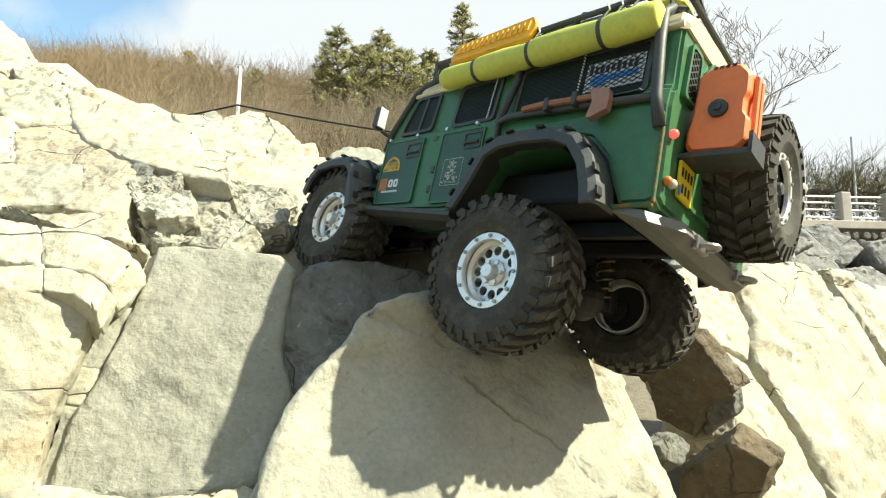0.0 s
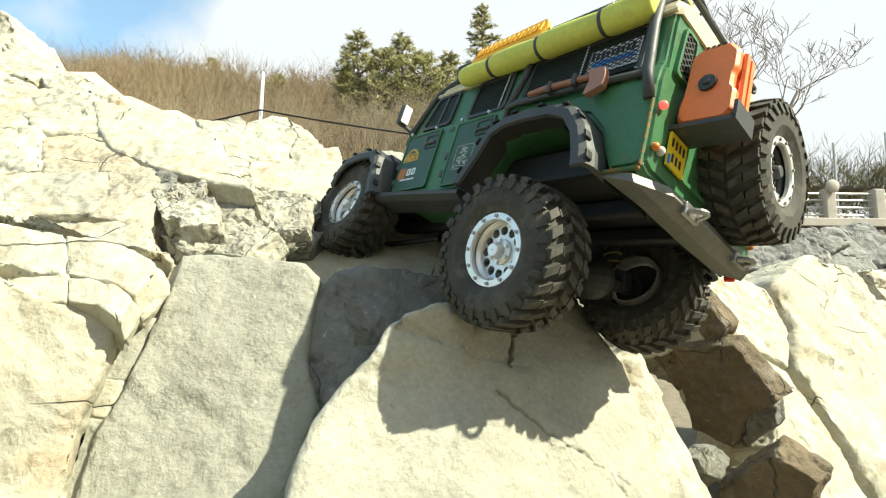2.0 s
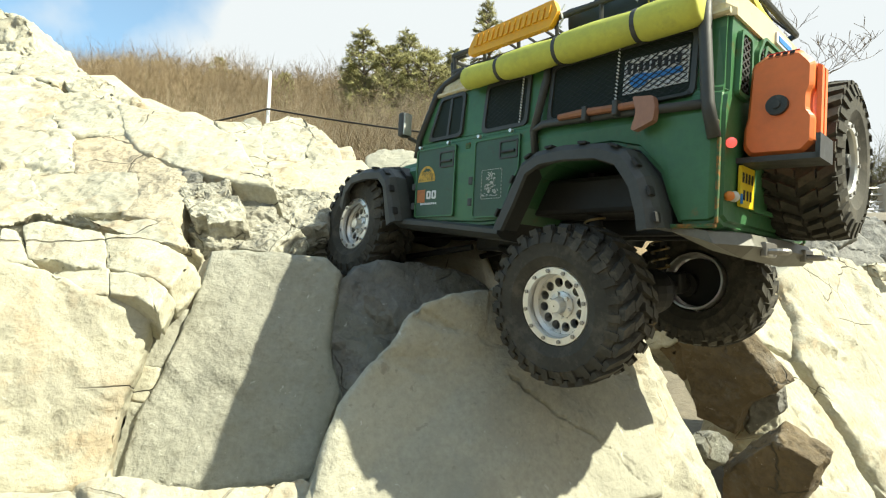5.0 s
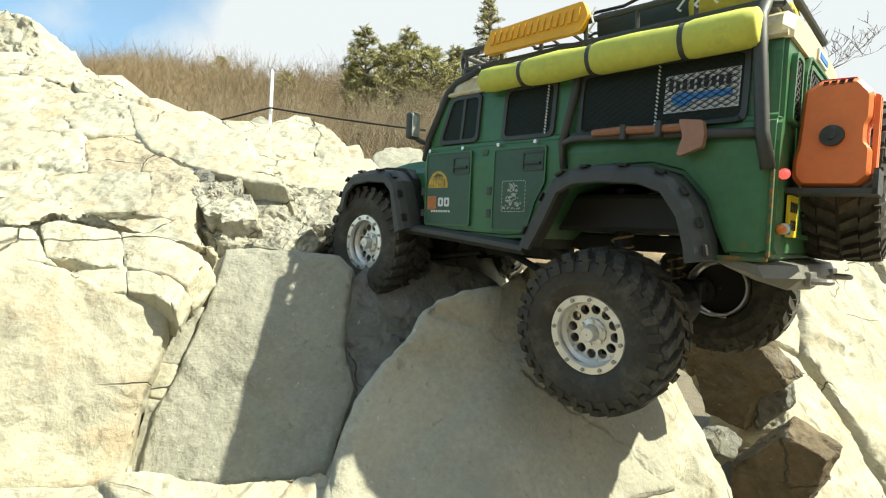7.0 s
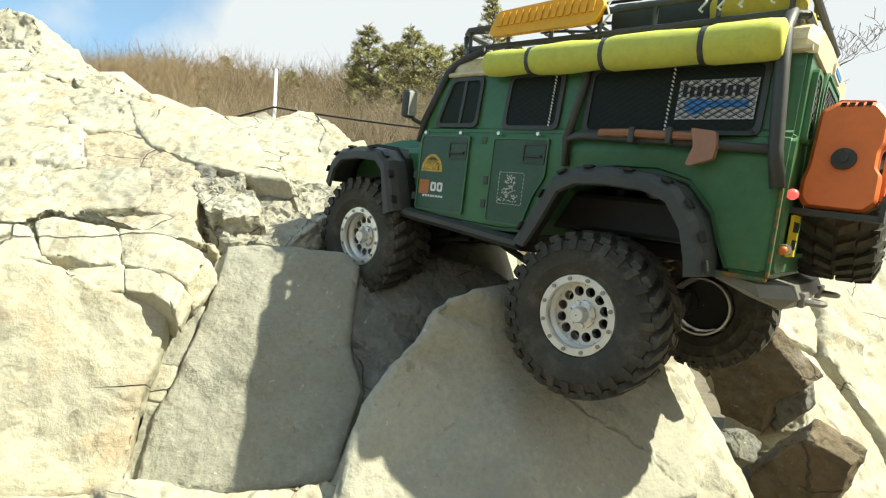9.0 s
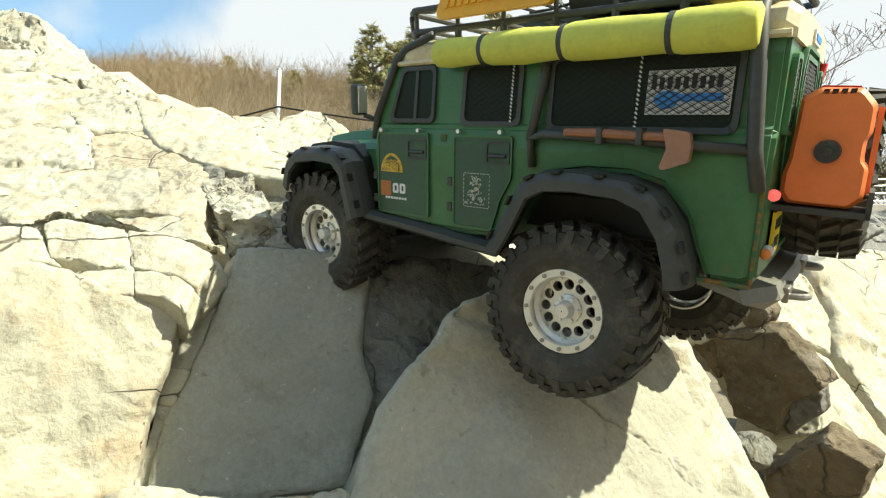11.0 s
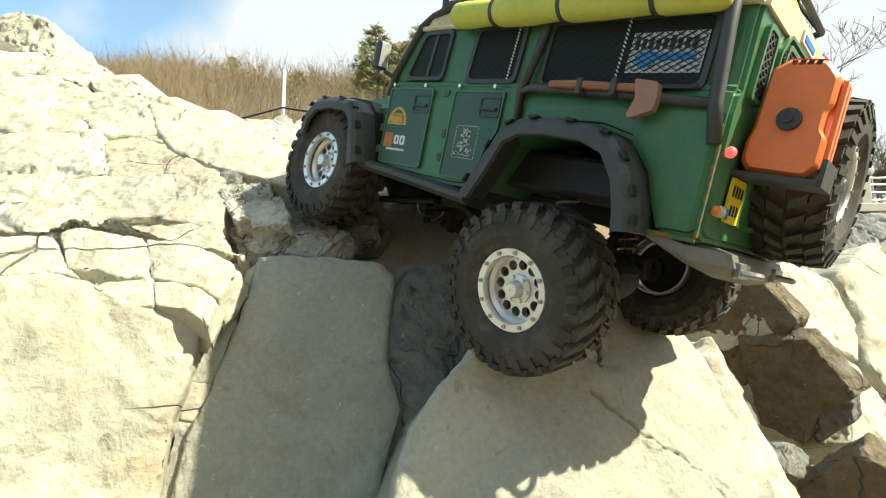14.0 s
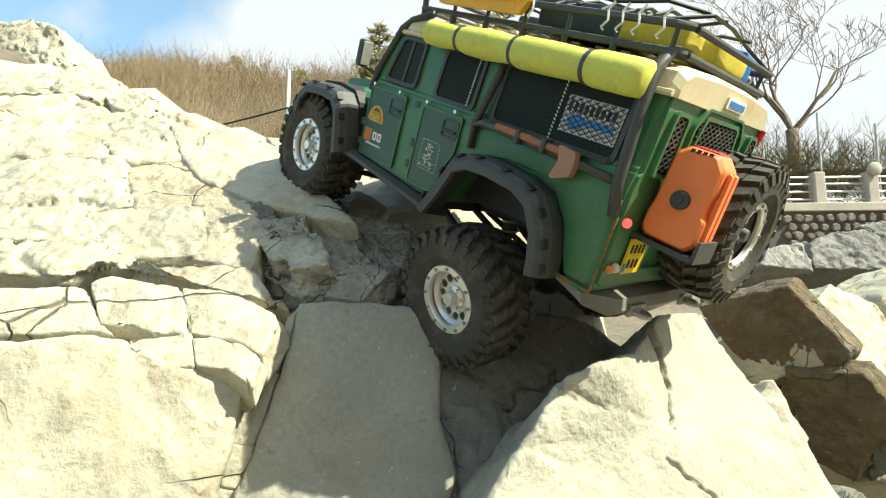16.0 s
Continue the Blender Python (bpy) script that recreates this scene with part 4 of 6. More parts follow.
        tube(bm, [(0.0465, s * 0.086, 0.120), (0.0365, s * 0.0855, 0.141), (0.0235, s * 0.083, 0.167)], 0.0017, 6)
        part("trim_strip", bm, M_WHITE, pil, "white chipped trim strip")
    # roof
    bm = bmesh.new()
    rows = []
    for x, dz, dy in ((-0.264, -0.004, -0.004), (-0.258, 0.0, 0.0), (0.012, 0.0, 0.0), (0.024, -0.003, -0.003)):
        o = 0.0895 + dy
        rows.append([Vector((x, y, z)) for y, z in ((o, 0.1635), (o, 0.172 + dz), (o - 0.003, 0.179 + dz), (o - 0.012, 0.1835 + dz), (0.03, 0.186 + dz), (-0.03, 0.186 + dz),
                                                     (0.012 - o, 0.1835 + dz), (0.003 - o, 0.179 + dz), (-o, 0.172 + dz), (-o, 0.1635))])
    loft(bm, rows)
    roof = part("roof", bm, M_CREAM, truck, "cream painted roof with yellowed stains", smooth=False)
    bm = bmesh.new()
    for i in range(9):
        box(bm, (-0.05 - 0.022 * i, 0, 0.1865), (0.008, 0.13, 0.002), 0.0008)
    part("roof_rib", bm, M_CREAM, roof)
    bm = bmesh.new()
    for s in (1, -1):
        tube(bm, [(0.020, s * 0.090, 0.1655), (-0.12, s * 0.0915, 0.1655), (-0.262, s * 0.091, 0.1655)], 0.0022, 6)
    part("gutter", bm, M_CREAM, roof)
    return body


BODY = build_body()


def side_place(s):
    """Points on the flank: (x, z, height above the panel); the upper flank leans in."""
    def at(u, v, h):
        y = 0.0975 if v < 0.113 else 0.0935 - (v - 0.115) * 0.09
        return Vector((u, s * (y + h), v))
    return at


def rear_place(u, v, h):
    return Vector((-0.2625 - h, u, v))


def lattice(bm, outline_x, outline_z, at, step, w, h):
    """A wire guard of crossing strands within a rectangle."""
    x0, x1 = outline_x
    z0, z1 = outline_z
    for sl in (0.62, -0.62):
        n = int(((x1 - x0) * 0.62 + (z1 - z0)) / step) + 1
        for i in range(n + 1):
            c = (z0 - (x1 - x0) * 0.62 if sl > 0 else z0) + i * step
            p = []
            for x in (x0, x1):
                p.append((x, c + (x - x0) * sl))
            q = []
            (xa, za), (xb, zb) = p
            for zz in (z0, z1):
                if (za - zz) * (zb - zz) < 0:
                    q.append((xa + (zz - za) / (zb - za) * (xb - xa), zz))
            q += [pp for pp in p if z0 <= pp[1] <= z1]
            if len(q) >= 2:
                a, b = q[0], q[1]
                tube(bm, [at(a[0], a[1], h), at(b[0], b[1], h)], w, 4, ends=False)


def build_side(s):
    at = side_place(s)
    # three windows: rubber frame, pane, wire guard
    for i, (x0, x1, z0, z1, slant) in enumerate(((0.027, -0.0225, 0.1175, 0.1625, 0.013), (-0.049, -0.1025, 0.1155, 0.1625, 0.001), (-0.1235, -0.243, 0.1125, 0.1625, 0.0))):
        out = bezel([(x0, z0), (x1, z0), (x1, z1), (x0 - slant, z1)], 0.006)
        inn = shrink(out, 0.0035)
        bm = bmesh.new()
        frame_on(bm, out, inn, at, -0.002, 0.0025)
        w = part("side_window", bm, M_PLASTIC, truck)
        bm = bmesh.new()
        plate_on(bm, shrink(out, 0.003), at, -0.001, 0.0008)
        part("pane", bm, M_GLASS, w)
        if i == 0:
            bm = bmesh.new()
            plate_on(bm, [(0.000, z0 + 0.002), (-0.003, z0 + 0.002), (-0.004, z1 - 0.002), (-0.001, z1 - 0.002)], at, 0.0005, 0.002)
            part("window_bar", bm, M_PLASTIC, w)
        else:
            bm = bmesh.new()
            lattice(bm, (x1 + 0.005, x0 - 0.005), (z0 + 0.005, z1 - 0.005), at, 0.0042, 0.00018, 0.0016)
            tagged(part("wire_guard", bm, M_DARK, w), kind="stuff")
            xs = -0.094 if i == 1 else -0.185
            bm = bmesh.new()
            for k in range(17):
                z = z0 + 0.003 + k * (z1 - z0 - 0.006) / 16
                tube(bm, [at(xs - 0.0006, z, 0.0022), at(xs + 0.0006, z + 0.0014, 0.0022)], 0.0006, 5)
            tagged(part("chain", bm, M_WHITE, w, "thin pale chain"), kind="stuff")
        if i == 2:
            bm = bmesh.new()
            plate_on(bm, [(-0.190, 0.1235), (-0.2375, 0.1235), (-0.2375, 0.1495), (-0.190, 0.1495)], at, 0.0008, 0.0016)
            sg = part("sticker", bm, M_WHITE, w, "white sticker with dark and blue print behind wire")
            bm = bmesh.new()
            # a word of nine dark strokes, drawn as plain bars
            for k in range(9):
                x = -0.1925 - k * 0.0046
                hgt = 0.0085 if k in (0, 5) else 0.0068
                plate_on(bm, [(x, 0.1385), (x - 0.0028, 0.1385), (x - 0.0028, 0.1385 + hgt), (x, 0.1385 + hgt)], at, 0.0016, 0.0020)
            part("print", bm, M_INK, sg)
            bm = bmesh.new()
            plate_on(bm, bezel([(-0.1935, 0.1325), (-0.201, 0.126), (-0.2085, 0.1285), (-0.2095, 0.1365), (-0.1985, 0.1375)], 0.003), at, 0.0016, 0.0021)
            plate_on(bm, [(-0.209, 0.1310), (-0.2335, 0.1310), (-0.2335, 0.1355), (-0.209, 0.1355)], at, 0.0016, 0.0021)
            part("print", bm, M_BLUE, sg)
            bm = bmesh.new()
            lattice(bm, (-0.2370, -0.1905), (0.1240, 0.1490), at, 0.0042, 0.00038, 0.0024)
            tagged(part("wire_guard", bm, M_DARK, sg), kind="stuff")
    # doors: panel, seams, handle, hinges
    for i, (x0, x1) in enumerate(((0.0375, -0.0205), (-0.0455, -0.0995))):
        bm = bmesh.new()
        low = [(x0, 0.040), (x1, 0.040), (x1, 0.1095), (x0, 0.1095)] if i == 0 else [(x0, 0.037), (-0.083, 0.037), (-0.0905, 0.062), (x1, 0.078), (x1, 0.1085), (x0, 0.1085)]
        plate_on(bm, bezel(low, 0.003), at, -0.001, 0.0018)
        d = part("door", bm, M_PANEL, truck, "dark green door with a bolted metal panel")
        bm = bmesh.new()
        o = bezel(low, 0.003)
        frame_on(bm, o, shrink(o, 0.0014), at, 0.0012, 0.0026)
        part("door_trim", bm, M_PAINT, d)
        bm = bmesh.new()
        hx = x1 + 0.013
        frame_on(bm, bezel([(hx + 0.010, 0.088), (hx - 0.011, 0.088), (hx - 0.011, 0.104), (hx + 0.010, 0.104)], 0.002), bezel([(hx + 0.0085, 0.0895), (hx - 0.0095, 0.0895), (hx - 0.0095, 0.1025), (hx + 0.0085, 0.1025)], 0.0015), at, 0.0012, 0.0028)
        tube(bm, [at(hx + 0.007, 0.094, 0.003), at(hx - 0.008, 0.094, 0.003)], 0.0014, 6)
        part("door_handle", bm, M_PLASTIC, d, "recessed black door handle")
        for zz in (0.052, 0.072):
            bm = bmesh.new()
            box(bm, at(x0 + 0.003, zz, 0.0015), (0.005, 0.003, 0.007), 0.0008)
            part("hinge", bm, M_PLASTIC, d)
        for xx in (x0 - 0.006, x1 + 0.010):
            bm = bmesh.new()
            tube(bm, [at(xx, 0.1115, 0.001), at(xx, 0.1115, 0.0045)], 0.0017, 8)
            part("bolt", bm, M_ALU, d)
        bm = bmesh.new()
        if i == 0:
            arch = [(0.021 + 0.013 * math.cos(a), 0.076 + 0.016 * math.sin(a)) for a in (math.pi * k / 14 for k in range(15))]
            inner = [(0.021 + 0.010 * math.cos(a), 0.0775 + 0.012 * math.sin(a)) for a in (math.pi * k / 14 for k in range(15))]
            frame_on(bm, arch, inner, at, 0.0014, 0.0022)
            for k in range(6):
                x = 0.030 - k * 0.0036
                plate_on(bm, [(x, 0.0778), (x - 0.0026, 0.0778), (x - 0.0026, 0.0825), (x, 0.0825)], at, 0.0018, 0.0023)
            lattice(bm, (0.0125, 0.0295), (0.0785, 0.0865), at, 0.0026, 0.0005, 0.0021)
            part("decal", bm, M_GOLD, d, "worn gold arched decal")
            bm = bmesh.new()
            plate_on(bm, [(0.0345, 0.055), (0.0225, 0.055), (0.0225, 0.068), (0.0345, 0.068)], at, 0.0014, 0.0021)
            part("decal", bm, M_RUSTPRINT, d, "worn rust-coloured square decal")
            bm = bmesh.new()
            for xx in (0.0165, 0.0085):
                frame_on(bm, bezel([(xx + 0.0035, 0.058), (xx - 0.003, 0.058), (xx - 0.003, 0.0665), (xx + 0.0035, 0.0665)], 0.002), bezel([(xx + 0.0015, 0.060), (xx - 0.001, 0.060), (xx - 0.001, 0.0645), (xx + 0.0015, 0.0645)], 0.001), at, 0.0014, 0.0022)
            for k in range(8):
                x = 0.029 - k * 0.0032
                plate_on(bm, [(x, 0.0525), (x - 0.0022, 0.0525), (x - 0.0022, 0.0545), (x, 0.0545)], at, 0.0014, 0.0021)
            part("decal", bm, M_WHITE, d, "worn white decal")
        else:
            dec = random.Random(17)
            for k in range(8):
                for (ua, va), (ub, vb) in (((-0.0565, 0.054), (-0.0805, 0.054)), ((-0.0565, 0.080), (-0.0805, 0.080)), ((-0.0565, 0.054), (-0.0565, 0.080)), ((-0.0805, 0.054), (-0.0805, 0.080))):
                    f0, f1 = (k + 0.15) / 8, (k + 0.75) / 8
                    tube(bm, [at(ua + (ub - ua) * f0, va + (vb - va) * f0, 0.002), at(ua + (ub - ua) * f1, va + (vb - va) * f1, 0.002)], 0.00035, 4)
            for k in range(95):
                v = 0.056 + 0.021 * dec.random() ** 1.3
                half = 0.0105 * (1 - (v - 0.056) / 0.030)
                u, ang, ln = -0.0685 + dec.uniform(-half, half), dec.choice((0.5, -0.6, 1.2, 0.1)), dec.uniform(0.0008, 0.0022)
                tube(bm, [at(u, v, 0.002), at(u + ln * math.cos(ang), v + ln * math.sin(ang), 0.002)], 0.00042, 4)
            part("decal", bm, M_CLEAR, d, "worn grey patterned decal")
    # wheel-arch flares with bolts
    for name, path in (("rear", [(-0.0865, 0.026), (-0.1005, 0.052), (-0.1155, 0.079), (-0.131, 0.0865), (-0.156, 0.0885), (-0.190, 0.0855), (-0.208, 0.0780), (-0.222, 0.059), (-0.229, 0.038), (-0.2315, 0.024)]),
                       ("front", [(0.0470, 0.036), (0.0540, 0.058), (0.0620, 0.0830), (0.074, 0.0935), (0.104, 0.0960), (0.134, 0.0925), (0.149, 0.081), (0.157, 0.060)])):
        bm = bmesh.new()
        cx = -0.158 if name == "rear" else 0.104
        rings = []
        for x, z in path:
            d = Vector((x - cx, 0, z - 0.01)).normalized()
            p = Vector((x, 0, z))
            r = []
            for y, off in ((0.088, 0.0), (0.108, 0.0005), (0.116, -0.0015), (0.1195, -0.006), (0.1195, -0.013), (0.1165, -0.014), (0.1150, -0.007), (0.110, -0.0045), (0.088, -0.0045)):
                r.append(Vector((0, s * y, 0)) + p + d * off)
            rings.append(r)
        loft(bm, rings)
        fl = part("wheel_arch", bm, M_PLASTIC, truck, "matt black bolted wheel-arch flare")
        for k in range(len(path) - 1):
            (xa, za), (xb, zb) = path[k], path[k + 1]
            bm = bmesh.new()
            box(bm, ((xa + xb) / 2, s * 0.1155, (za + zb) / 2 - 0.0005), (0.007, 0.007, 0.0022), 0.0006, Matrix.Rotation(-math.atan2(zb - za, xb - xa), 3, "Y"))
            part("slot", bm, M_DARK, fl)
        # inner wheel housing
        bm = bmesh.new()
        loft(bm, [[Vector((x, s * y, z - 0.003)) for x, z in path] + [Vector((x, s * y, z + 0.004)) for x, z in path[::-1]] for y in (0.03, 0.094)])
        part("wheel_housing", bm, M_DARK, truck)
    # sill, cage rail, posts
    bm = bmesh.new()
    loft(bm, [[Vector((x, s * y, z + dz)) for y, dz in ((0.075, -0.006), (0.100, -0.004), (0.107, 0.0), (0.107, 0.004), (0.099, 0.0065), (0.075, 0.0065))] for x, z in ((0.062, 0.0345), (0.0, 0.0295), (-0.085, 0.0215))])
    part("sill", bm, M_PLASTIC, truck, "black rock slider under the doors")
    bm = bmesh.new()
    tube(bm, [(-0.116, s * 0.099, 0.088), (-0.1145, s * 0.101, 0.1075), (-0.125, s * 0.1015, 0.111), (-0.19, s * 0.1015, 0.108), (-0.2535, s * 0.1005, 0.104)], 0.0032, 10)
    part("cage_rail", bm, M_PLASTIC, truck, "black tubular outer cage bar", smooth=True)
    bm = bmesh.new()
    tube(bm, [(-0.2575, s * 0.0985, 0.082), (-0.2535, s * 0.1005, 0.104), (-0.2495, s * 0.0985, 0.150), (-0.2465, s * 0.093, 0.178), (-0.2460, s * 0.080, 0.1905), (-0.2460, s * 0.06, 0.193)], 0.0042, 10)
    part("cage_post", bm, M_PLASTIC, truck, "black tubular outer cage bar", smooth=True)
    bm = bmesh.new()
    tube(bm, [(-0.1145, s * 0.101, 0.106), (-0.1205, s * 0.0945, 0.150), (-0.1215, s * 0.0925, 0.168)], 0.0034, 10)
    part("cage_post", bm, M_PLASTIC, truck, "black tubular outer cage bar", smooth=True)
    bm = bmesh.new()
    tube(bm, [(0.047, s * 0.093, 0.104), (0.0415, s * 0.0945, 0.124), (0.0215, s * 0.0905, 0.168), (0.0125, s * 0.0875, 0.1775), (-0.015, s * 0.087, 0.186)], 0.0032, 10)
    part("cage_pillar", bm, M_PLASTIC, truck, "black tubular outer cage bar", smooth=True)
    for x, z, w, h in ((-0.2575, 0.09, 0.004, 0.008), (-0.116, 0.0985, 0.006, 0.009), (-0.2598, 0.055, 0.0022, 0.055), (-0.245, 0.0262, 0.03, 0.003), (-0.0345, 0.106, 0.006, 0.006)):
        bm = bmesh.new()
        box(bm, (x, s * (0.0965 if z < 0.12 else 0.0925), z), (w, 0.0035, h), 0.001)
        part("rusty_edge", bm, M_RUST, BODY, "orange rusty wear on the body edge")
    # mirror
    bm = bmesh.new()
    box(bm, (0.0505, s * 0.1085, 0.1365), (0.009, 0.013, 0.026), 0.003)
    tube(bm, [(0.044, s * 0.094, 0.120), (0.049, s * 0.104, 0.124)], 0.0022)
    mr = part("mirror", bm, M_PLASTIC, truck, "black door mirror")
    bm = bmesh.new()
    box(bm, (0.0457, s * 0.1085, 0.1365), (0.001, 0.010, 0.022), 0.0003)
    part("mirror_glass", bm, M_ALU, mr)


mirror(build_side)


def build_rear():
    # corner windows and the rear door window with perforated guards
    for y0, y1, z0, z1, sl in ((0.083, 0.058, 0.112, 0.157, 0.004), (0.044, -0.040, 0.118, 0.160, 0.010), (-0.083, -0.058, 0.112, 0.157, -0.004)):
        sgn = 1 if y0 > y1 else -1
        out = bezel([(y0, z0), (y1, z0), (y1 + (sl if y1 < 0 else 0), z1), (y0 - sl, z1)], 0.005)
        bm = bmesh.new()
        frame_on(bm, out, shrink(out, 0.003), rear_place, -0.001, 0.003)
        w = part("rear_window", bm, M_PAINT, truck)
        bm = bmesh.new()
        plate_on(bm, shrink(out, 0.0028), rear_place, -0.001, 0.0008)
        part("pane", bm, M_GLASS, w)
        bm = bmesh.new()
        lo, hi = min(y0, y1) + 0.005, max(y0, y1) - 0.005
        lattice(bm, (lo, hi), (z0 + 0.004, z1 - 0.004), rear_place, 0.0052, 0.0008, 0.0018)
        tagged(part("perforated_guard", bm, M_STEELGREY, w), kind="stuff")
    bm = bmesh.new()
    o = bezel([(0.048, 0.040), (-0.046, 0.040), (-0.046, 0.150), (-0.034, 0.165), (0.036, 0.165), (0.048, 0.150)], 0.004)
    frame_on(bm, o, shrink(o, 0.0025), rear_place, -0.001, 0.003)
    part("rear_door", bm, M_PAINT, truck)
    bm = bmesh.new()
    plate_on(bm, bezel([(0.012, 0.1685), (-0.024, 0.1685), (-0.024, 0.177), (0.012, 0.177)], 0.001), rear_place, 0.0, 0.003)
    tag_plate = part("badge", bm, M_WHITE, truck, "white rear roof badge with dark print")
    bm = bmesh.new()
    plate_on(bm, [(0.008, 0.1705), (-0.021, 0.1705), (-0.021, 0.1745), (0.008, 0.1745)], rear_place, 0.003, 0.0035)
    part("print", bm, M_BLUE, tag_plate)
    # plate with two rows of plain bars
    bm = bmesh.new()
    plate_on(bm, bezel([(0.073, 0.0410), (0.047, 0.0410), (0.047, 0.0680), (0.073, 0.0680)], 0.001), rear_place, 0.001, 0.0028)
    pl = part("number_plate", bm, M_PLATE, truck, "yellow rear number plate with black bars")
    bm = bmesh.new()
    for k in range(4):
        y = 0.0705 - k * 0.0055
        plate_on(bm, [(y, 0.0570), (y - 0.0024, 0.0570), (y - 0.0024, 0.0635), (y, 0.0635)], rear_place, 0.0028, 0.0033)
    for k in range(3):
        y = 0.068 - k * 0.0058
        plate_on(bm, [(y, 0.0455), (y - 0.0024, 0.0455), (y - 0.0024, 0.0520), (y, 0.0520)], rear_place, 0.0028, 0.0033)
    part("print", bm, M_INK, pl)
    bm = bmesh.new()
    plate_on(bm, [(0.0735, 0.0425), (0.0705, 0.0425), (0.0705, 0.049), (0.0735, 0.049)], rear_place, 0.003, 0.0036)
    part("print", bm, M_BLUE, pl)
    for s in (1, -1):
        for z, m, r, nm in ((0.0795, M_TAIL, 0.0034, "small lit red rear lamp"), (0.0455, M_ORANGELAMP, 0.0032, "orange rear lamp"), (0.036, M_CLEAR, 0.0036, "milky rear lamp")):
            bm = bmesh.new()
            bmesh.ops.create_uvsphere(bm, u_segments=14, v_segments=8, radius=r)
            l = part("rear_lamp", bm, m, truck, nm, smooth=True)
            l.matrix_basis = pose(-0.2645, s * (0.0895 if z > 0.04 else 0.082), z if z > 0.04 else 0.046)
    # canister on its tray, its broad face to the left
    can_at = lambda u, v, h: Vector((u, 0.0465 + h, v))
    bm = bmesh.new()
    o = bezel([(-0.2685, 0.0735), (-0.2985, 0.0725), (-0.3040, 0.0780), (-0.3040, 0.0950), (-0.3010, 0.0985), (-0.3010, 0.1100), (-0.3030, 0.1140), (-0.3030, 0.1290), (-0.2960, 0.1375), (-0.2770, 0.1385), (-0.2685, 0.1330), (-0.2665, 0.0980), (-0.2645, 0.0900), (-0.2645, 0.0790)], 0.0018, 2)
    ins = shrink(o, 0.0022)
    loft(bm, [[can_at(u, v, h) for u, v in oo] for oo, h in ((ins, 0.0), (o, 0.003), (o, 0.022), (ins, 0.025))])
    can = part("canister", bm, M_ORANGE, truck, "orange flat fuel canister with a dark centre knob")
    bm = bmesh.new()
    tube(bm, [can_at(-0.2845, 0.1038, 0.024), can_at(-0.2845, 0.1038, 0.0275)], [0.0066, 0.0062], 20)
    tube(bm, [can_at(-0.2845, 0.1038, 0.027), can_at(-0.2845, 0.1038, 0.0290)], 0.0024, 10)
    part("knob", bm, M_STEELGREY, can)
    bm = bmesh.new()
    plate_on(bm, [(-0.2720, 0.1345), (-0.2960, 0.1355), (-0.2945, 0.1386), (-0.2775, 0.1394)], can_at, 0.004, 0.0215)
    part("red_cap", bm, M_RED, can)
    bm = bmesh.new()
    for k in range(4):
        u = -0.2780 - k * 0.0040
        plate_on(bm, [(u, 0.1345), (u - 0.0028, 0.1345), (u - 0.0034, 0.1372), (u - 0.0006, 0.1372)], can_at, 0.0246, 0.0250)
    part("print", bm, M_INK, can)
    bm = bmesh.new()
    for h in (0.0045, 0.0125):
        plate_on(bm, [(-0.3035, 0.0800), (-0.3062, 0.0815), (-0.3062, 0.1270), (-0.3035, 0.1285)], can_at, h, h + 0.005)
    part("moulded_rib", bm, M_ORANGE, can)
    bm = bmesh.new()
    plate_on(bm, [(-0.2620, 0.0690), (-0.3080, 0.0680), (-0.3080, 0.0715), (-0.2620, 0.0725)], can_at, -0.002, 0.0275)
    plate_on(bm, [(-0.3060, 0.0680), (-0.3085, 0.0680), (-0.3085, 0.0830), (-0.3060, 0.0830)], can_at, -0.002, 0.0275)
    part("canister_tray", bm, M_STEELGREY, truck, "grey steel canister tray")
    # tow bumper with shackles and a red end
    bm = bmesh.new()
    loft(bm, [[Vector((x, y, z)) for x, z in ((-0.254 + a, 0.026), (-0.270 + a, 0.023), (-0.274 + a, 0.015), (-0.266 + a, 0.004 + b), (-0.247 + a, 0.009 + b), (-0.245 + a, 0.026))] for y, a, b in ((0.096, 0.016, 0.014), (0.070, 0.0, 0.003), (0.0, -0.002, 0.0), (-0.070, 0.0, 0.003), (-0.096, 0.016, 0.014))])
    bp = part("rear_bumper", bm, M_BUMPER, truck, "scuffed grey steel rear bumper")
    for s in (0.045, -0.045):
        bm = bmesh.new()
        tube(bm, [Vector((-0.273, s, 0.014)) + Vector((-0.010 * math.sin(a) * 1.3, 0.007 * math.cos(a) * (1 if s > 0 else -1), -0.001)) for a in (math.pi * k / 10 for k in range(11))], 0.0022, 8)
        box(bm, (-0.2745, s, 0.014), (0.004, 0.022, 0.010), 0.001)
        part("shackle", bm, M_BOLT, bp)
    bm = bmesh.new()
    box(bm, (-0.2475, -0.0975, 0.0195), (0.010, 0.005, 0.009), 0.002)
    part("red_tip", bm, M_RED, bp)
    bm = bmesh.new()
    tube(bm, [(-0.262, -0.086, 0.150), (-0.264, -0.086, 0.164)], 0.0030, 8)
    part("red_light_stick", bm, M_RED, truck)


build_rear()


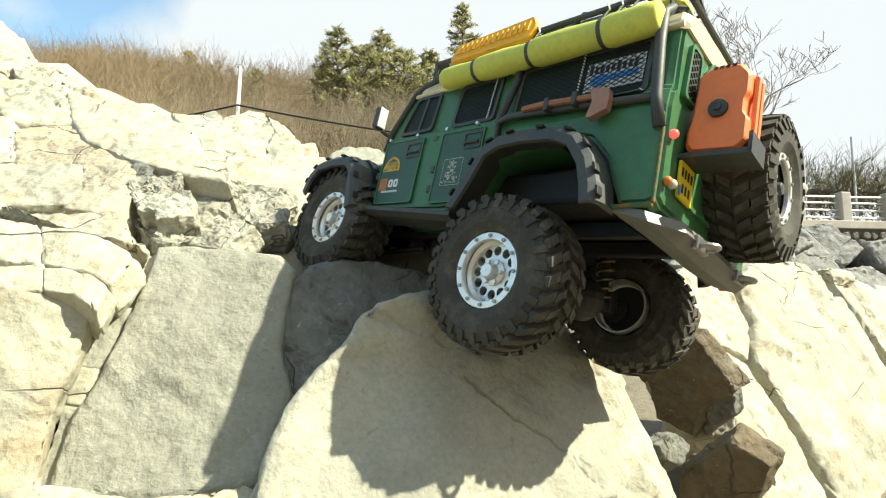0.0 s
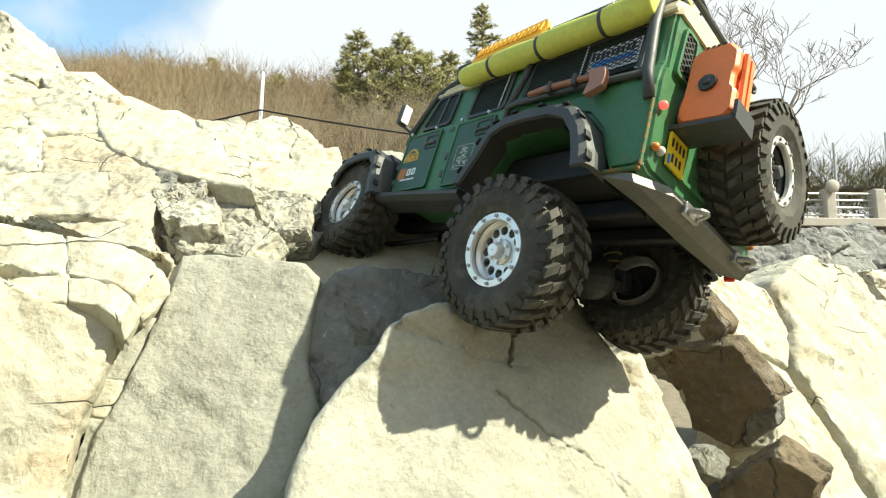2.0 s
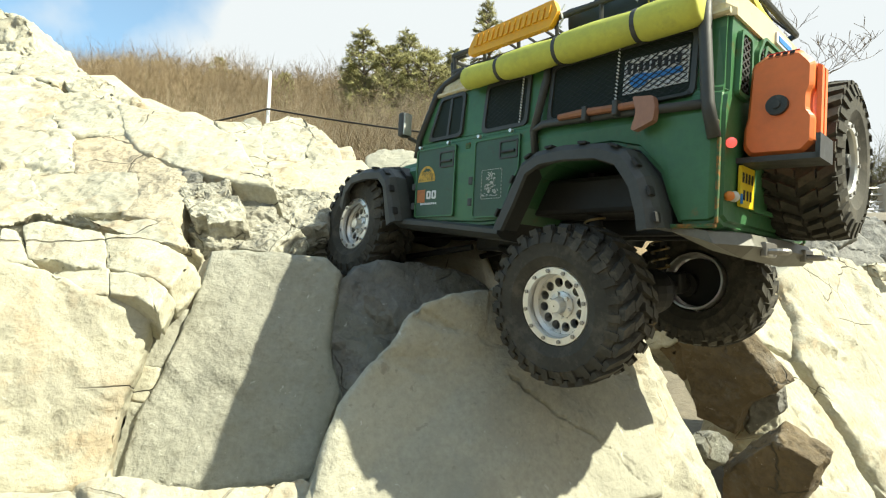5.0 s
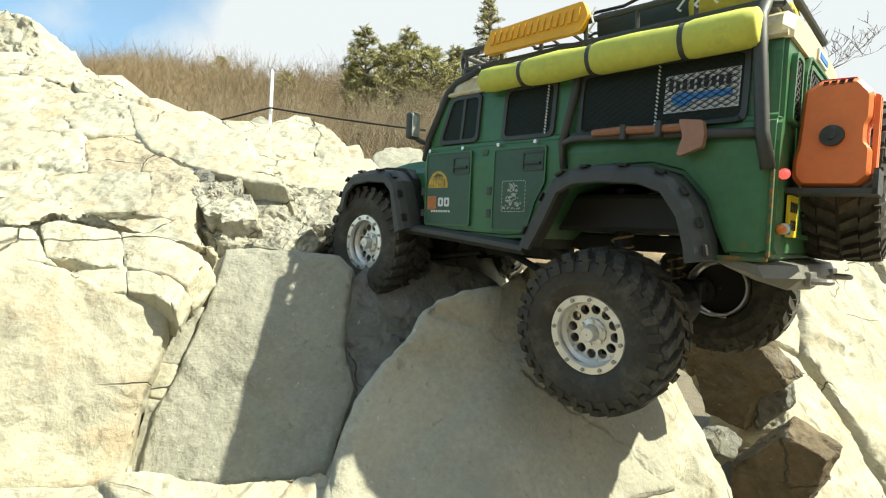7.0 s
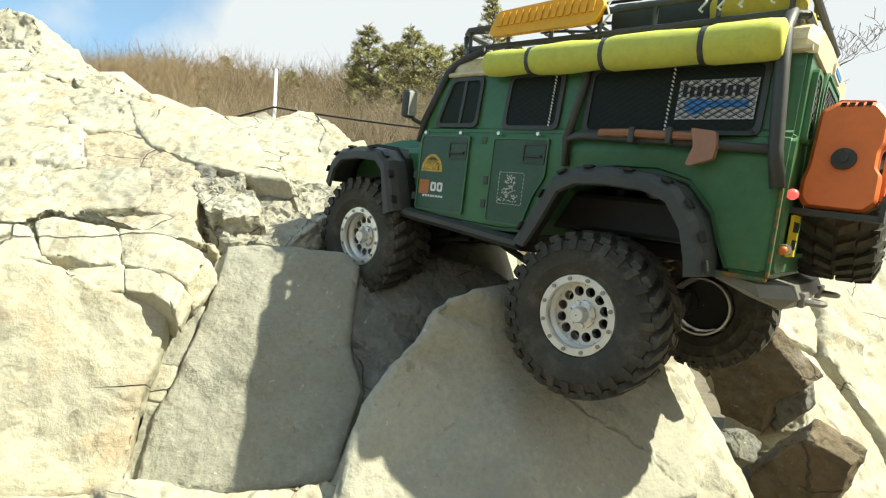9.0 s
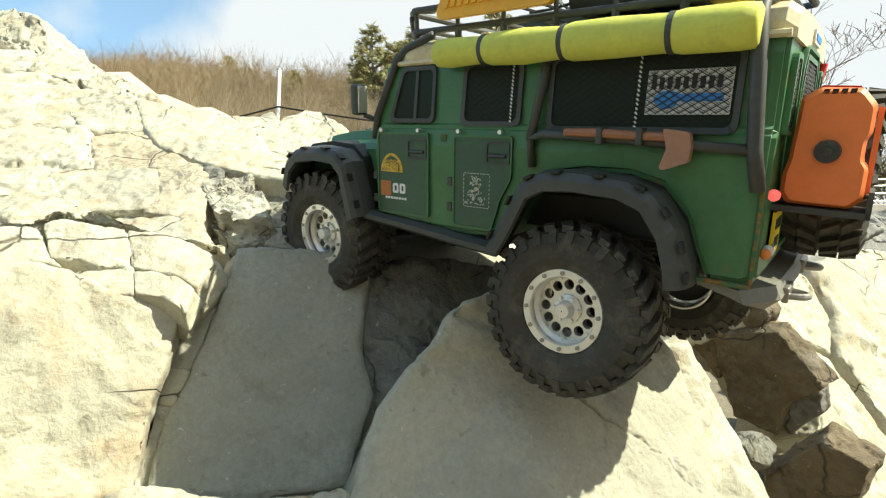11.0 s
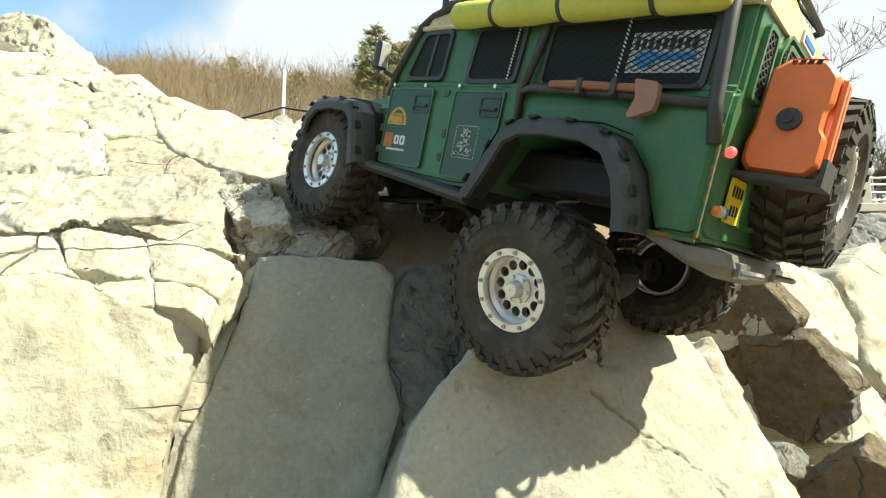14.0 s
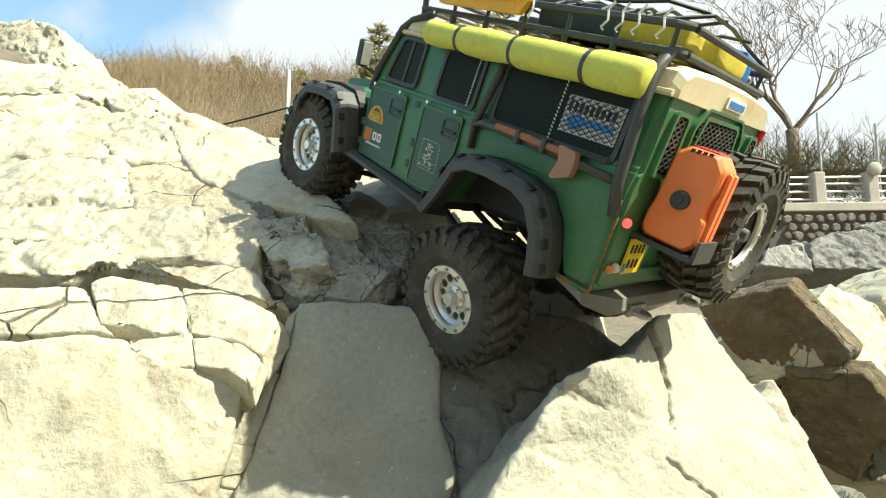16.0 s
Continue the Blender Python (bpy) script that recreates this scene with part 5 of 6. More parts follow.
def build_load():
    # rolled foam mat and straps
    bm = bmesh.new()
    prof = [(-0.0300, 0.0075), (-0.033, 0.0100), (-0.045, 0.0108), (-0.0745, 0.0096), (-0.082, 0.0114), (-0.108, 0.0120), (-0.1365, 0.0102), (-0.144, 0.0122), (-0.172, 0.0124), (-0.2035, 0.0108), (-0.211, 0.0124), (-0.24, 0.0124), (-0.2475, 0.0116), (-0.249, 0.009)]
    rings = []
    for x, r in prof:
        ring = []
        for k in range(20):
            a = 2 * math.pi * k / 20
            wob = 1 + 0.05 * noise.noise(Vector((x * 60, math.cos(a) * 1.5, math.sin(a) * 1.5)))
            ring.append(Vector((x, 0.1005 + math.cos(a) * r * wob * 1.02, 0.1690 + math.sin(a) * r * wob)))
        rings.append(ring)
    loft(bm, rings)
    mat_roll = part("rolled_mat", bm, M_FOAM, truck, "yellow-green rolled foam mat strapped along the gutter", smooth=True)
    for x, r in ((-0.0755, 0.0108), (-0.1375, 0.0114), (-0.2045, 0.0119)):
        bm = bmesh.new()
        ring = lambda xx, rr: [Vector((xx, 0.1005 + math.cos(2 * math.pi * k / 24) * rr, 0.169 + math.sin(2 * math.pi * k / 24) * rr)) for k in range(24)]
        loft(bm, [ring(x + 0.0017, r - 0.001), ring(x + 0.0017, r), ring(x - 0.0017, r), ring(x - 0.0017, r - 0.001)])
        part("strap", bm, M_PLASTIC, mat_roll, "black strap")
    # rack: base rails, top rails, stays, cross bars
    rack = None
    bm = bmesh.new()
    for s in (1, -1):
        for z in (0.190, 0.2065):
            y = s * (0.082 if z < 0.2 else 0.0835)
            tube(bm, [(0.017, y * 0.9, z), (0.008, y, z), (-0.245, y, z), (-0.254, y * 0.92, z)], 0.0026, 8)
        for i in range(7):
            x = 0.006 - i * 0.042
            tube(bm, [(x, s * 0.082, 0.190), (x, s * 0.0835, 0.2065)], 0.0018, 6)
            tube(bm, [(x, s * 0.081, 0.178), (x, s * 0.082, 0.190)], 0.0028, 6)
    rack = part("roof_rack", bm, M_PLASTIC, truck, "black tubular roof rack")
    for z, x in ((0.190, 0.017), (0.2065, 0.017), (0.190, -0.254), (0.2065, -0.254)):
        bm = bmesh.new()
        tube(bm, [(x, -0.075, z), (x, 0.075, z)], 0.0026, 8)
        part("rail", bm, M_PLASTIC, rack)
    for i in range(8):
        bm = bmesh.new()
        box(bm, (-0.005 - i * 0.034, 0, 0.190), (0.008, 0.162, 0.002), 0.0006)
        part("slat", bm, M_PLASTIC, rack)
    for s in (1, -1):
        bm = bmesh.new()
        tube(bm, [(0.015, s * 0.074, 0.188), (0.018, s * 0.074, 0.2035), (0.012, s * 0.074, 0.209), (-0.008, s * 0.078, 0.2065)], 0.0030, 8)
        part("hoop", bm, M_STEELGREY, rack, "grey front hoop of the rack")
    # orange traction board with ribs
    bm = bmesh.new()
    o = bezel([(-0.021, 0.0), (-0.026, 0.012), (-0.118, 0.014), (-0.125, 0.004), (-0.120, -0.006), (-0.024, -0.005)], 0.002, 2)
    brd = lambda u, v, h: Vector((u, 0.085 - v * 0.3 + h, 0.2030 + v * 1.3 - (u + 0.07) * 0.02))
    plate_on(bm, o, brd, 0.0, 0.006)
    tb = part("traction_board", bm, M_AMBER, truck, "amber-yellow ribbed traction board on the rack")
    for i in range(14):
        bm = bmesh.new()
        u = -0.029 - i * 0.0065
        plate_on(bm, [(u, 0.001), (u - 0.004, 0.001), (u - 0.004, 0.010), (u, 0.010)], brd, 0.006, 0.0075)
        part("rib", bm, M_AMBER, tb)
    # luggage
    for c, sz, m, lb, rot in (((-0.165, 0.035, 0.2035), (0.085, 0.075, 0.024), M_TARP, "dark green flat case on the rack", 2), ((-0.10, -0.035, 0.201), (0.13, 0.07, 0.020), M_TARP, "dark green flat case on the rack", -1),
                              ((-0.222, 0.058, 0.2010), (0.055, 0.030, 0.018), M_YELLOWBAG, "yellow canvas bag on the rack", 0), ((-0.226, -0.010, 0.2015), (0.045, 0.07, 0.019), M_YELLOWBAG, "yellow canvas bag on the rack", 3),
                              ((-0.215, -0.062, 0.205), (0.05, 0.028, 0.026), M_BLUE, "small blue bag on the rack", 0)):
        bm = bmesh.new()
        box(bm, (0, 0, 0), sz, 0.004)
        bmesh.ops.subdivide_edges(bm, edges=bm.edges, cuts=2, use_grid_fill=True)
        for v in bm.verts:
            v.co += v.co.normalized() * 0.0022 * noise.noise(v.co * 60 + Vector(c) * 9)
        b = part("luggage", bm, m, truck, lb, smooth=True)
        b.matrix_basis = pose(*c, 0, 0, rot)
    # elastic net cords and pale hooks
    rnd = random.Random(7)
    bm = bmesh.new()
    for i in range(11):
        x = -0.03 - i * 0.0215
        p = [(x + rnd.uniform(-0.01, 0.01), s * yy, z) for s, yy, z in ((1, 0.084, 0.208), (1, 0.055, 0.219), (1, 0.01, 0.2215), (-1, 0.05, 0.219), (-1, 0.084, 0.208))]
        tube(bm, p, 0.0014, 5)
    for s in (0.062, 0.02, -0.03):
        tube(bm, [(-0.03 - i * 0.022, s + rnd.uniform(-0.012, 0.012), 0.2195 + rnd.uniform(-0.001, 0.002)) for i in range(11)], 0.0014, 5)
    tagged(part("net_cord", bm, M_DARK, truck, "black elastic luggage net"), kind="stuff")
    for x in (-0.128, -0.196, -0.2075, -0.22, -0.238):
        for s in (1, -1):
            bm = bmesh.new()
            tube(bm, [(x, s * 0.0845, 0.215), (x + 0.002, s * 0.0865, 0.209), (x - 0.001, s * 0.0875, 0.202), (x + 0.003, s * 0.0875, 0.197), (x + 0.001, s * 0.0865, 0.1955)], 0.0009, 5)
            part("hook", bm, M_WHITE, truck, "small pale wire hook")
    # axe on the cage rail
    bm = bmesh.new()
    tube(bm, [(-0.143, 0.1055, 0.1125), (-0.165, 0.1065, 0.1122), (-0.190, 0.1062, 0.1110), (-0.2165, 0.1058, 0.1105)], [0.0026, 0.0030, 0.0028, 0.0026], 8)
    axe = part("axe", bm, M_WOOD, truck, "small axe with reddish handle clipped to the rail")
    bm = bmesh.new()
    hd = lambda u, v, h: Vector((u, 0.1055 + h, v))
    plate_on(bm, bezel([(-0.2065, 0.1155), (-0.2215, 0.1135), (-0.2230, 0.1050), (-0.2220, 0.0965), (-0.2085, 0.0915), (-0.2060, 0.0925), (-0.2095, 0.104)], 0.0015, 2), hd, -0.0022, 0.0042)
    part("axe_head", bm, M_AXE, axe, "brown axe head")
    for x in (-0.168, -0.193):
        bm = bmesh.new()
        box(bm, (x, 0.1055, 0.1105), (0.004, 0.010, 0.011), 0.001)
        part("clip", bm, M_PLASTIC, axe)


build_load()


def build_under():
    bm = bmesh.new()
    box(bm, (-0.05, 0, 0.055), (0.36, 0.15, 0.030), 0.004)
    part("floor_pan", bm, M_DARK, truck, "black floor pan")
    bm = bmesh.new()
    box(bm, (-0.02, 0, 0.022), (0.08, 0.05, 0.022), 0.003)
    part("gearbox", bm, M_DARK, truck)
    for s in (1, -1):
        bm = bmesh.new()
        box(bm, (-0.03, s * 0.028, 0.032), (0.43, 0.010, 0.014), 0.002)
        part("chassis_rail", bm, M_DARK, truck)
    for x, z in ((-0.152, 0.0), (0.12, 0.02)):
        for s in (1, -1):
            bm = bmesh.new()
            a, b = Vector((x, s * 0.060, -0.020)), Vector((x + (0.006 if x < 0 else -0.006), s * 0.056, 0.075))
            tube(bm, [a, a.lerp(b, 0.5)], 0.0045, 10)
            tube(bm, [a.lerp(b, 0.45), b], 0.0065, 10)
            sh = part("shock_absorber", bm, M_DARK, truck)
            bm = bmesh.new()
            n = 70
            d = (b - a)
            u = d.orthogonal().normalized()
            w = d.normalized().cross(u)
            tube(bm, [a.lerp(b, 0.1 + 0.75 * k / n) + (u * math.cos(k * 0.72) + w * math.sin(k * 0.72)) * 0.0082 for k in range(n)], 0.0011, 5)
            part("spring", bm, M_SPRING, sh, "brass-coloured coil spring")
    for s in (1, -1):
        for x0, x1, z0, z1, y0, y1 in ((-0.135, -0.02, -0.024, 0.014, 0.048, 0.03), (-0.140, -0.05, -0.006, 0.03, 0.02, 0.028), (0.110, 0.02, 0.0, 0.014, 0.048, 0.03)):
            bm = bmesh.new()
            tube(bm, [(x0, s * y0, z0), (x1, s * y1, z1)], 0.0034, 8)
            part("suspension_link", bm, M_DARK, truck)


build_under()


# ---- wheels ----
def tyre_mesh():
    bm = bmesh.new()
    R, w = 0.0545, 0.0235
    prof = [(0.0275, -0.017), (0.029, -0.020), (0.036, -0.0238), (0.046, -0.0240), (0.0515, -0.0215), (0.0535, -0.017), (0.0542, -0.008), (0.0542, 0.008),
            (0.0535, 0.017), (0.0515, 0.0215), (0.046, 0.0240), (0.036, 0.0238), (0.029, 0.020), (0.0275, 0.017)]
    revolve(bm, prof, 60)
    return bm


def tread_mesh():
    bm = bmesh.new()
    n = 27
    for k in range(n):
        for s in (1, -1):
            a = 2 * math.pi * (k + (0.25 if s > 0 else -0.25)) / n
            rot = Matrix.Rotation(-a, 4, "Y")
            # tread bar from the middle outwards, swept back, and a shoulder lug
            for y0, y1, da, hh, wd in ((0.0012, 0.0112, 0.0, 0.0042, 0.0060), (0.0125, 0.0222, 0.07, 0.0044, 0.0068)):
                ring = []
                for y, aa in ((y0, da), (y1, da + 0.10)):
                    for r in (0.0525, 0.0542 + hh if y < 0.02 else 0.0525 + hh):
                        for t in (-wd / 2, wd / 2):
                            p = Vector((r * math.cos(aa) - t * math.sin(aa), s * y, r * math.sin(aa) + t * math.cos(aa)))
                            ring.append(bm.verts.new(rot @ p))
                v = ring
                for f in ((0, 1, 3, 2), (4, 6, 7, 5), (0, 4, 5, 1), (2, 3, 7, 6), (0, 2, 6, 4), (1, 5, 7, 3)):
                    bm.faces.new([v[i] for i in f])
            # side block
            ring = []
            for r, yy in ((0.0455, 0.0238), (0.0540, 0.0212)):
                for dy in (-0.002, 0.0018):
                    for t in (-0.0026, 0.0026):
                        aa = 0.22
                        ring.append(bm.verts.new(rot @ Vector((r * math.cos(aa) - t * math.sin(aa), s * (yy + dy), r * math.sin(aa) + t * math.cos(aa)))))
            v = ring
            for f in ((0, 1, 3, 2), (4, 6, 7, 5), (0, 4, 5, 1), (2, 3, 7, 6), (0, 2, 6, 4), (1, 5, 7, 3)):
                bm.faces.new([v[i] for i in f])
    bmesh.ops.recalc_face_normals(bm, faces=bm.faces)
    return bm


def rim_mesh():
    """Dished disc with twelve round holes: sectors round each hole."""
    bm = bmesh.new()
    n = 12
    ri, ro, rh, rc = 0.0095, 0.0222, 0.0035, 0.0163
    for side_y in (0.0,):
        for k in range(n):
            a0, a1 = 2 * math.pi * (k - 0.5) / n, 2 * math.pi * (k + 0.5) / n
            am = (a0 + a1) / 2
            m = 16
            outer, inner = [], []
            c = Vector((rc * math.cos(am), 0, rc * math.sin(am)))
            for j in range(m):
                b = 2 * math.pi * j / m + am
                d = Vector((math.cos(b), 0, math.sin(b)))
                inner.append((c + d * rh))
                # walk out from the hole to the sector's border
                lo, hi = rh, 0.02
                for _ in range(24):
                    mid = (lo + hi) / 2
                    p = c + d * mid
                    r = math.hypot(p.x, p.z)
                    da = (math.atan2(p.z, p.x) - am + math.pi) % (2 * math.pi) - math.pi
                    if ri < r < ro and abs(da) < math.pi / n:
                        lo = mid
                    else:
                        hi = mid
                outer.append(c + d * lo)
            vo = [bm.verts.new(p) for p in outer]
            vi = [bm.verts.new(p) for p in inner]
            vd = [bm.verts.new(p + Vector((0, -0.006, 0))) for p in inner]
            for j in range(m):
                q = (j + 1) % m
                bm.faces.new((vo[j], vo[q], vi[q], vi[j]))
                bm.faces.new((vi[j], vi[q], vd[q], vd[j]))
    prof = [(0.0215, 0.001), (0.0235, 0.0035), (0.0262, 0.004), (0.0262, -0.034), (0.0245, -0.034), (0.0235, -0.008), (0.0215, -0.004)]
    revolve(bm, prof, 48)
    return bm


def build_wheels():
    first = None
    made = []
    for nm in range(5):
        bm = bmesh.new()
        revolve(bm, [(0.0005, 0.0195), (0.0045, 0.0195), (0.005, 0.0188), (0.0062, 0.0125), (0.0098, 0.0112), (0.0098, 0.006), (0.0005, 0.006)], 24)
        wheel = part("wheel", bm, M_ALU, truck, "knobbly off-road wheel with silver beadlock rim")
        if first is None:
            tyre = part("tyre", tyre_mesh(), M_RUBBER, wheel, "dusty black knobbly tyre")
            tread = part("tread", tread_mesh(), M_RUBBER, wheel, "rows of chunky rubber tread blocks")
            tread["kind"] = "stuff"
            bm = rim_mesh()
            bmesh.ops.translate(bm, vec=(0, 0.0092, 0), verts=bm.verts)
            rim = part("rim", bm, M_ALU, wheel)
            bm = bmesh.new()
            revolve(bm, [(0.0225, 0.0155), (0.0225, 0.0185), (0.0232, 0.0200), (0.0278, 0.0200), (0.0285, 0.0185), (0.0285, 0.0155)], 48)
            ring = part("beadlock_ring", bm, M_ALU, wheel, "silver beadlock ring")
            bm = bmesh.new()
            tube(bm, [(0, 0.0195, 0), (0, 0.0213, 0)], 0.0015, 6)
            bolt = part("bolt", bm, M_BOLT, wheel)
            bm = bmesh.new()
            tube(bm, [(0, 0.0110, 0), (0, 0.0142, 0)], 0.0016, 6)
            nut = part("nut", bm, M_ALU, wheel)
            bm = bmesh.new()
            revolve(bm, [(0.0005, -0.012), (0.0225, -0.012), (0.0225, -0.0105), (0.0005, -0.0105)], 24)
            back = part("inner_disc", bm, M_DARK, wheel)
            first = (tyre, rim, ring, back, tread, bolt, nut)
            shared = {o.name: o.data for o in first}
            bolt_me, nut_me = bolt.data, nut.data
            bolt.matrix_basis = pose(0.0254, 0, 0)
            nut.matrix_basis = pose(0.0082, 0, 0)
        else:
            for o in first[:5]:
                c = new(o.name.split(".")[0], o.data)
                c.parent = wheel
                if "label" in o:
                    tagged(c, o["label"])
                if "kind" in o:
                    c["kind"] = o["kind"]
        for k in range(12):
            a = 2 * math.pi * k / 12
            if nm or k:
                c = new("bolt", bolt_me)
                c.parent = wheel
                c.matrix_basis = pose(0.0254 * math.cos(a), 0, 0.0254 * math.sin(a))
        for k in range(6):
            a = 2 * math.pi * k / 6
            if nm or k:
                c = new("nut", nut_me)
                c.parent = wheel
                c.matrix_basis = pose(0.0082 * math.cos(a), 0, 0.0082 * math.sin(a))
        wheel.scale = (1.06, 1.06, 1.06)
        made.append(wheel)
    return made


WHEEL_RL, WHEEL_FL, WHEEL_RR, WHEEL_FR, SPARE = build_wheels()
SPARE.scale = (0.97, 0.97, 0.97)
SPARE["label"] = "spare knobbly wheel carried upright on the rear door"
for _o in [SPARE] + [c for c in SPARE.children if c.name.split(".")[0] in ("rim", "nut")]:
    _o.material_slots[0].link = "OBJECT"
    _o.material_slots[0].material = M_PLASTIC
SPARE.matrix_basis = pose(-0.2835, -0.030, 0.084, 0, 0, 90)
bm = bmesh.new()
tube(bm, [(-0.262, -0.030, 0.084), (-0.290, -0.030, 0.084)], 0.008, 12)
box(bm, (-0.266, -0.02, 0.078), (0.006, 0.06, 0.03), 0.001)
part("spare_carrier", bm, M_STEELGREY, truck)


def build_axle():
    bm = bmesh.new()
    tube(bm, [(0, -0.088, 0), (0, 0.088, 0)], 0.0075, 12)
    bmesh.ops.create_uvsphere(bm, u_segments=16, v_segments=10, radius=0.021, matrix=Matrix.Translation((0, -0.012, 0)))
    for s in (1, -1):
        tube(bm, [(0, s * 0.080, 0), (0, s * 0.094, 0)], 0.013, 14)
        box(bm, (0.0, s * 0.058, 0.004), (0.02, 0.014, 0.02), 0.002)
    tube(bm, [(0.018, -0.012, 0.004), (0.05, -0.008, 0.012)], 0.006, 10)
    return part("axle", bm, M_DARK, truck, "black solid axle with round differential housing")


AXLE_R, AXLE_F = build_axle(), build_axle()

# ---- the wooded hill, the fence on its wall, trees ----
def sticks(rows, name, material, label, category, kind="stuff"):
    """Many thin tapered three-sided sticks (foot, tip, thickness) as one mesh."""
    verts, faces = [], []
    for a, b, w in rows:
        d = (b - a).normalized()
        u = d.orthogonal().normalized()
        v = d.cross(u)
        i = len(verts)
        for p, ww in ((a, w), (b, w * 0.35)):
            for k in range(3):
                t = 2.094 * k
                verts.append(p + (u * math.cos(t) + v * math.sin(t)) * ww)
        faces += [(i, i + 1, i + 4, i + 3), (i + 1, i + 2, i + 5, i + 4), (i + 2, i, i + 3, i + 5)]
    me = bpy.data.meshes.new(name)
    me.from_pydata([tuple(v) for v in verts], [], faces)
    me.materials.append(material)
    return tagged(new(name, me), label, category, kind=kind)


def bare_tree_rows(rnd, foot, h, w, lean=0.12):
    rows = []
    p = foot.copy()
    d = Vector((rnd.uniform(-lean, lean), rnd.uniform(-lean, lean), 1)).normalized()
    steps = 4
    for k in range(steps):
        q = p + d * (h * 0.8 / steps)
        ww = w * (1 - 0.2 * k)
        rows.append((p, q, ww))
        for _ in range(3 if k else 1):
            a = rnd.uniform(0, 6.283)
            b = (d * rnd.uniform(0.8, 1.3) + Vector((math.cos(a), math.sin(a), 0)) * rnd.uniform(0.35, 0.8)).normalized()
            e = q + b * h * rnd.uniform(0.16, 0.34)
            rows.append((q, e, ww * 0.5))
            for _ in range(2):
                a = rnd.uniform(0, 6.283)
                f = e + (b + Vector((math.cos(a), math.sin(a), 0.3)) * 0.55).normalized() * h * rnd.uniform(0.10, 0.2)
                rows.append((q.lerp(e, rnd.uniform(0.5, 1)), f, ww * 0.32))
        d = (d + Vector((rnd.uniform(-0.2, 0.2), rnd.uniform(-0.2, 0.2), 0.1))).normalized()
        p = q
    return rows


def build_forest():
    rnd = random.Random(3)
    for name, mt, n, seed_share, lab in (("bare_woods", M_TWIG, 2600, 0, "leafless brown winter woods covering the hillside"), ("bare_brush", M_TWIG2, 900, 1, "olive-brown leafless brush among the winter woods")):
        rows = []
        for _ in range(n):
            y = 13 + 58 * rnd.random() ** 1.5
            q = rnd.uniform(-1.0, 0.16)
            x = q * y
            h = min(0.125 * y, 3.2) * rnd.uniform(0.7, 1.15) * (0.6 if seed_share else 1)
            rows += bare_tree_rows(rnd, Vector((x, y, ground_z(x, y) - 0.2)), h, 0.010 + 0.0009 * y)
        sticks(rows, name, mt, lab, "woods")
    rows = []
    for _ in range(430):
        y = rnd.uniform(11.0, 16.0)
        x = rnd.uniform(-0.62, 0.10) * y
        rows += bare_tree_rows(rnd, Vector((x, y, ground_z(x, y) - 0.2)), rnd.uniform(1.3, 2.3), 0.016, 0.10)
    sticks(rows, "bare_saplings", M_SAPLING, "slender pale leafless saplings at the edge of the woods", "saplings")
    rows = []
    for _ in range(820):
        y = rnd.uniform(12.8, 16)
        x = rnd.uniform(0.50, 1.15) * y
        rows += bare_tree_rows(rnd, Vector((x, y, 3.75 + rnd.uniform(-0.35, 0.5))), rnd.uniform(0.6, 1.25), 0.017, 1.5)
    sticks(rows, "dry_vines", M_TWIG2, "tangled dry vines over the pergola behind the fence", "vines")


build_forest()


def limb_tree(rnd, base, d, length, r, depth, segs, out):
    """Forking limbs, each a bent tapered bar."""
    pts, rs = [base], [r]
    p = base.copy()
    for k in range(segs):
        d = (d + Vector((rnd.uniform(-0.25, 0.25), rnd.uniform(-0.2, 0.2), rnd.uniform(-0.08, 0.16)))).normalized()
        p = p + d * length / segs
        pts.append(p.copy())
        rs.append(r * (1 - 0.45 * (k + 1) / segs))
    out.append((pts, rs))
    if depth == 0:
        return
    for k in range(rnd.choice((2, 3, 3))):
        i = rnd.randint(segs // 2, segs)
        a = rnd.uniform(0, 6.283)
        nd = (d * 0.8 + Vector((math.cos(a), math.sin(a) * 0.8, rnd.uniform(-0.1, 0.5))) * 0.75).normalized()
        limb_tree(rnd, pts[i], nd, length * rnd.uniform(0.55, 0.8), rs[i] * 0.66, depth - 1, segs, out)


def build_bare_tree():
    rnd = random.Random(21)
    tree = new("bare_tree")
    tagged(tree, "large leafless tree with spreading forked limbs behind the fence", "tree")
    base = Vector((8.85, 14.0, 3.2))
    limbs = []
    bm = bmesh.new()
    tube(bm, [base, base + Vector((-0.05, 0, 1.0)), base + Vector((-0.1, 0, 2.05))], [0.22, 0.17, 0.15], 10)
    part("trunk", bm, M_BARK, tree, smooth=True)
    top = base + Vector((-0.1, 0, 2.0))
    for dx, dz, ln in ((-0.8, 0.9, 1.9), (-0.3, 1.0, 2.1), (0.15, 1.0, 2.0), (0.62, 0.9, 1.9), (0.95, 0.62, 1.9)):
        one = []
        limb_tree(rnd, top, Vector((dx, rnd.uniform(-0.4, 0.4), dz)).normalized(), ln, 0.062, 5, 4, one)
        bm = bmesh.new()
        for pts, rs in one:
            tube(bm, pts, [max(r, 0.0055) for r in rs], 5, ends=False)
        part("limb", bm, M_BARK, tree, smooth=True)


build_bare_tree()


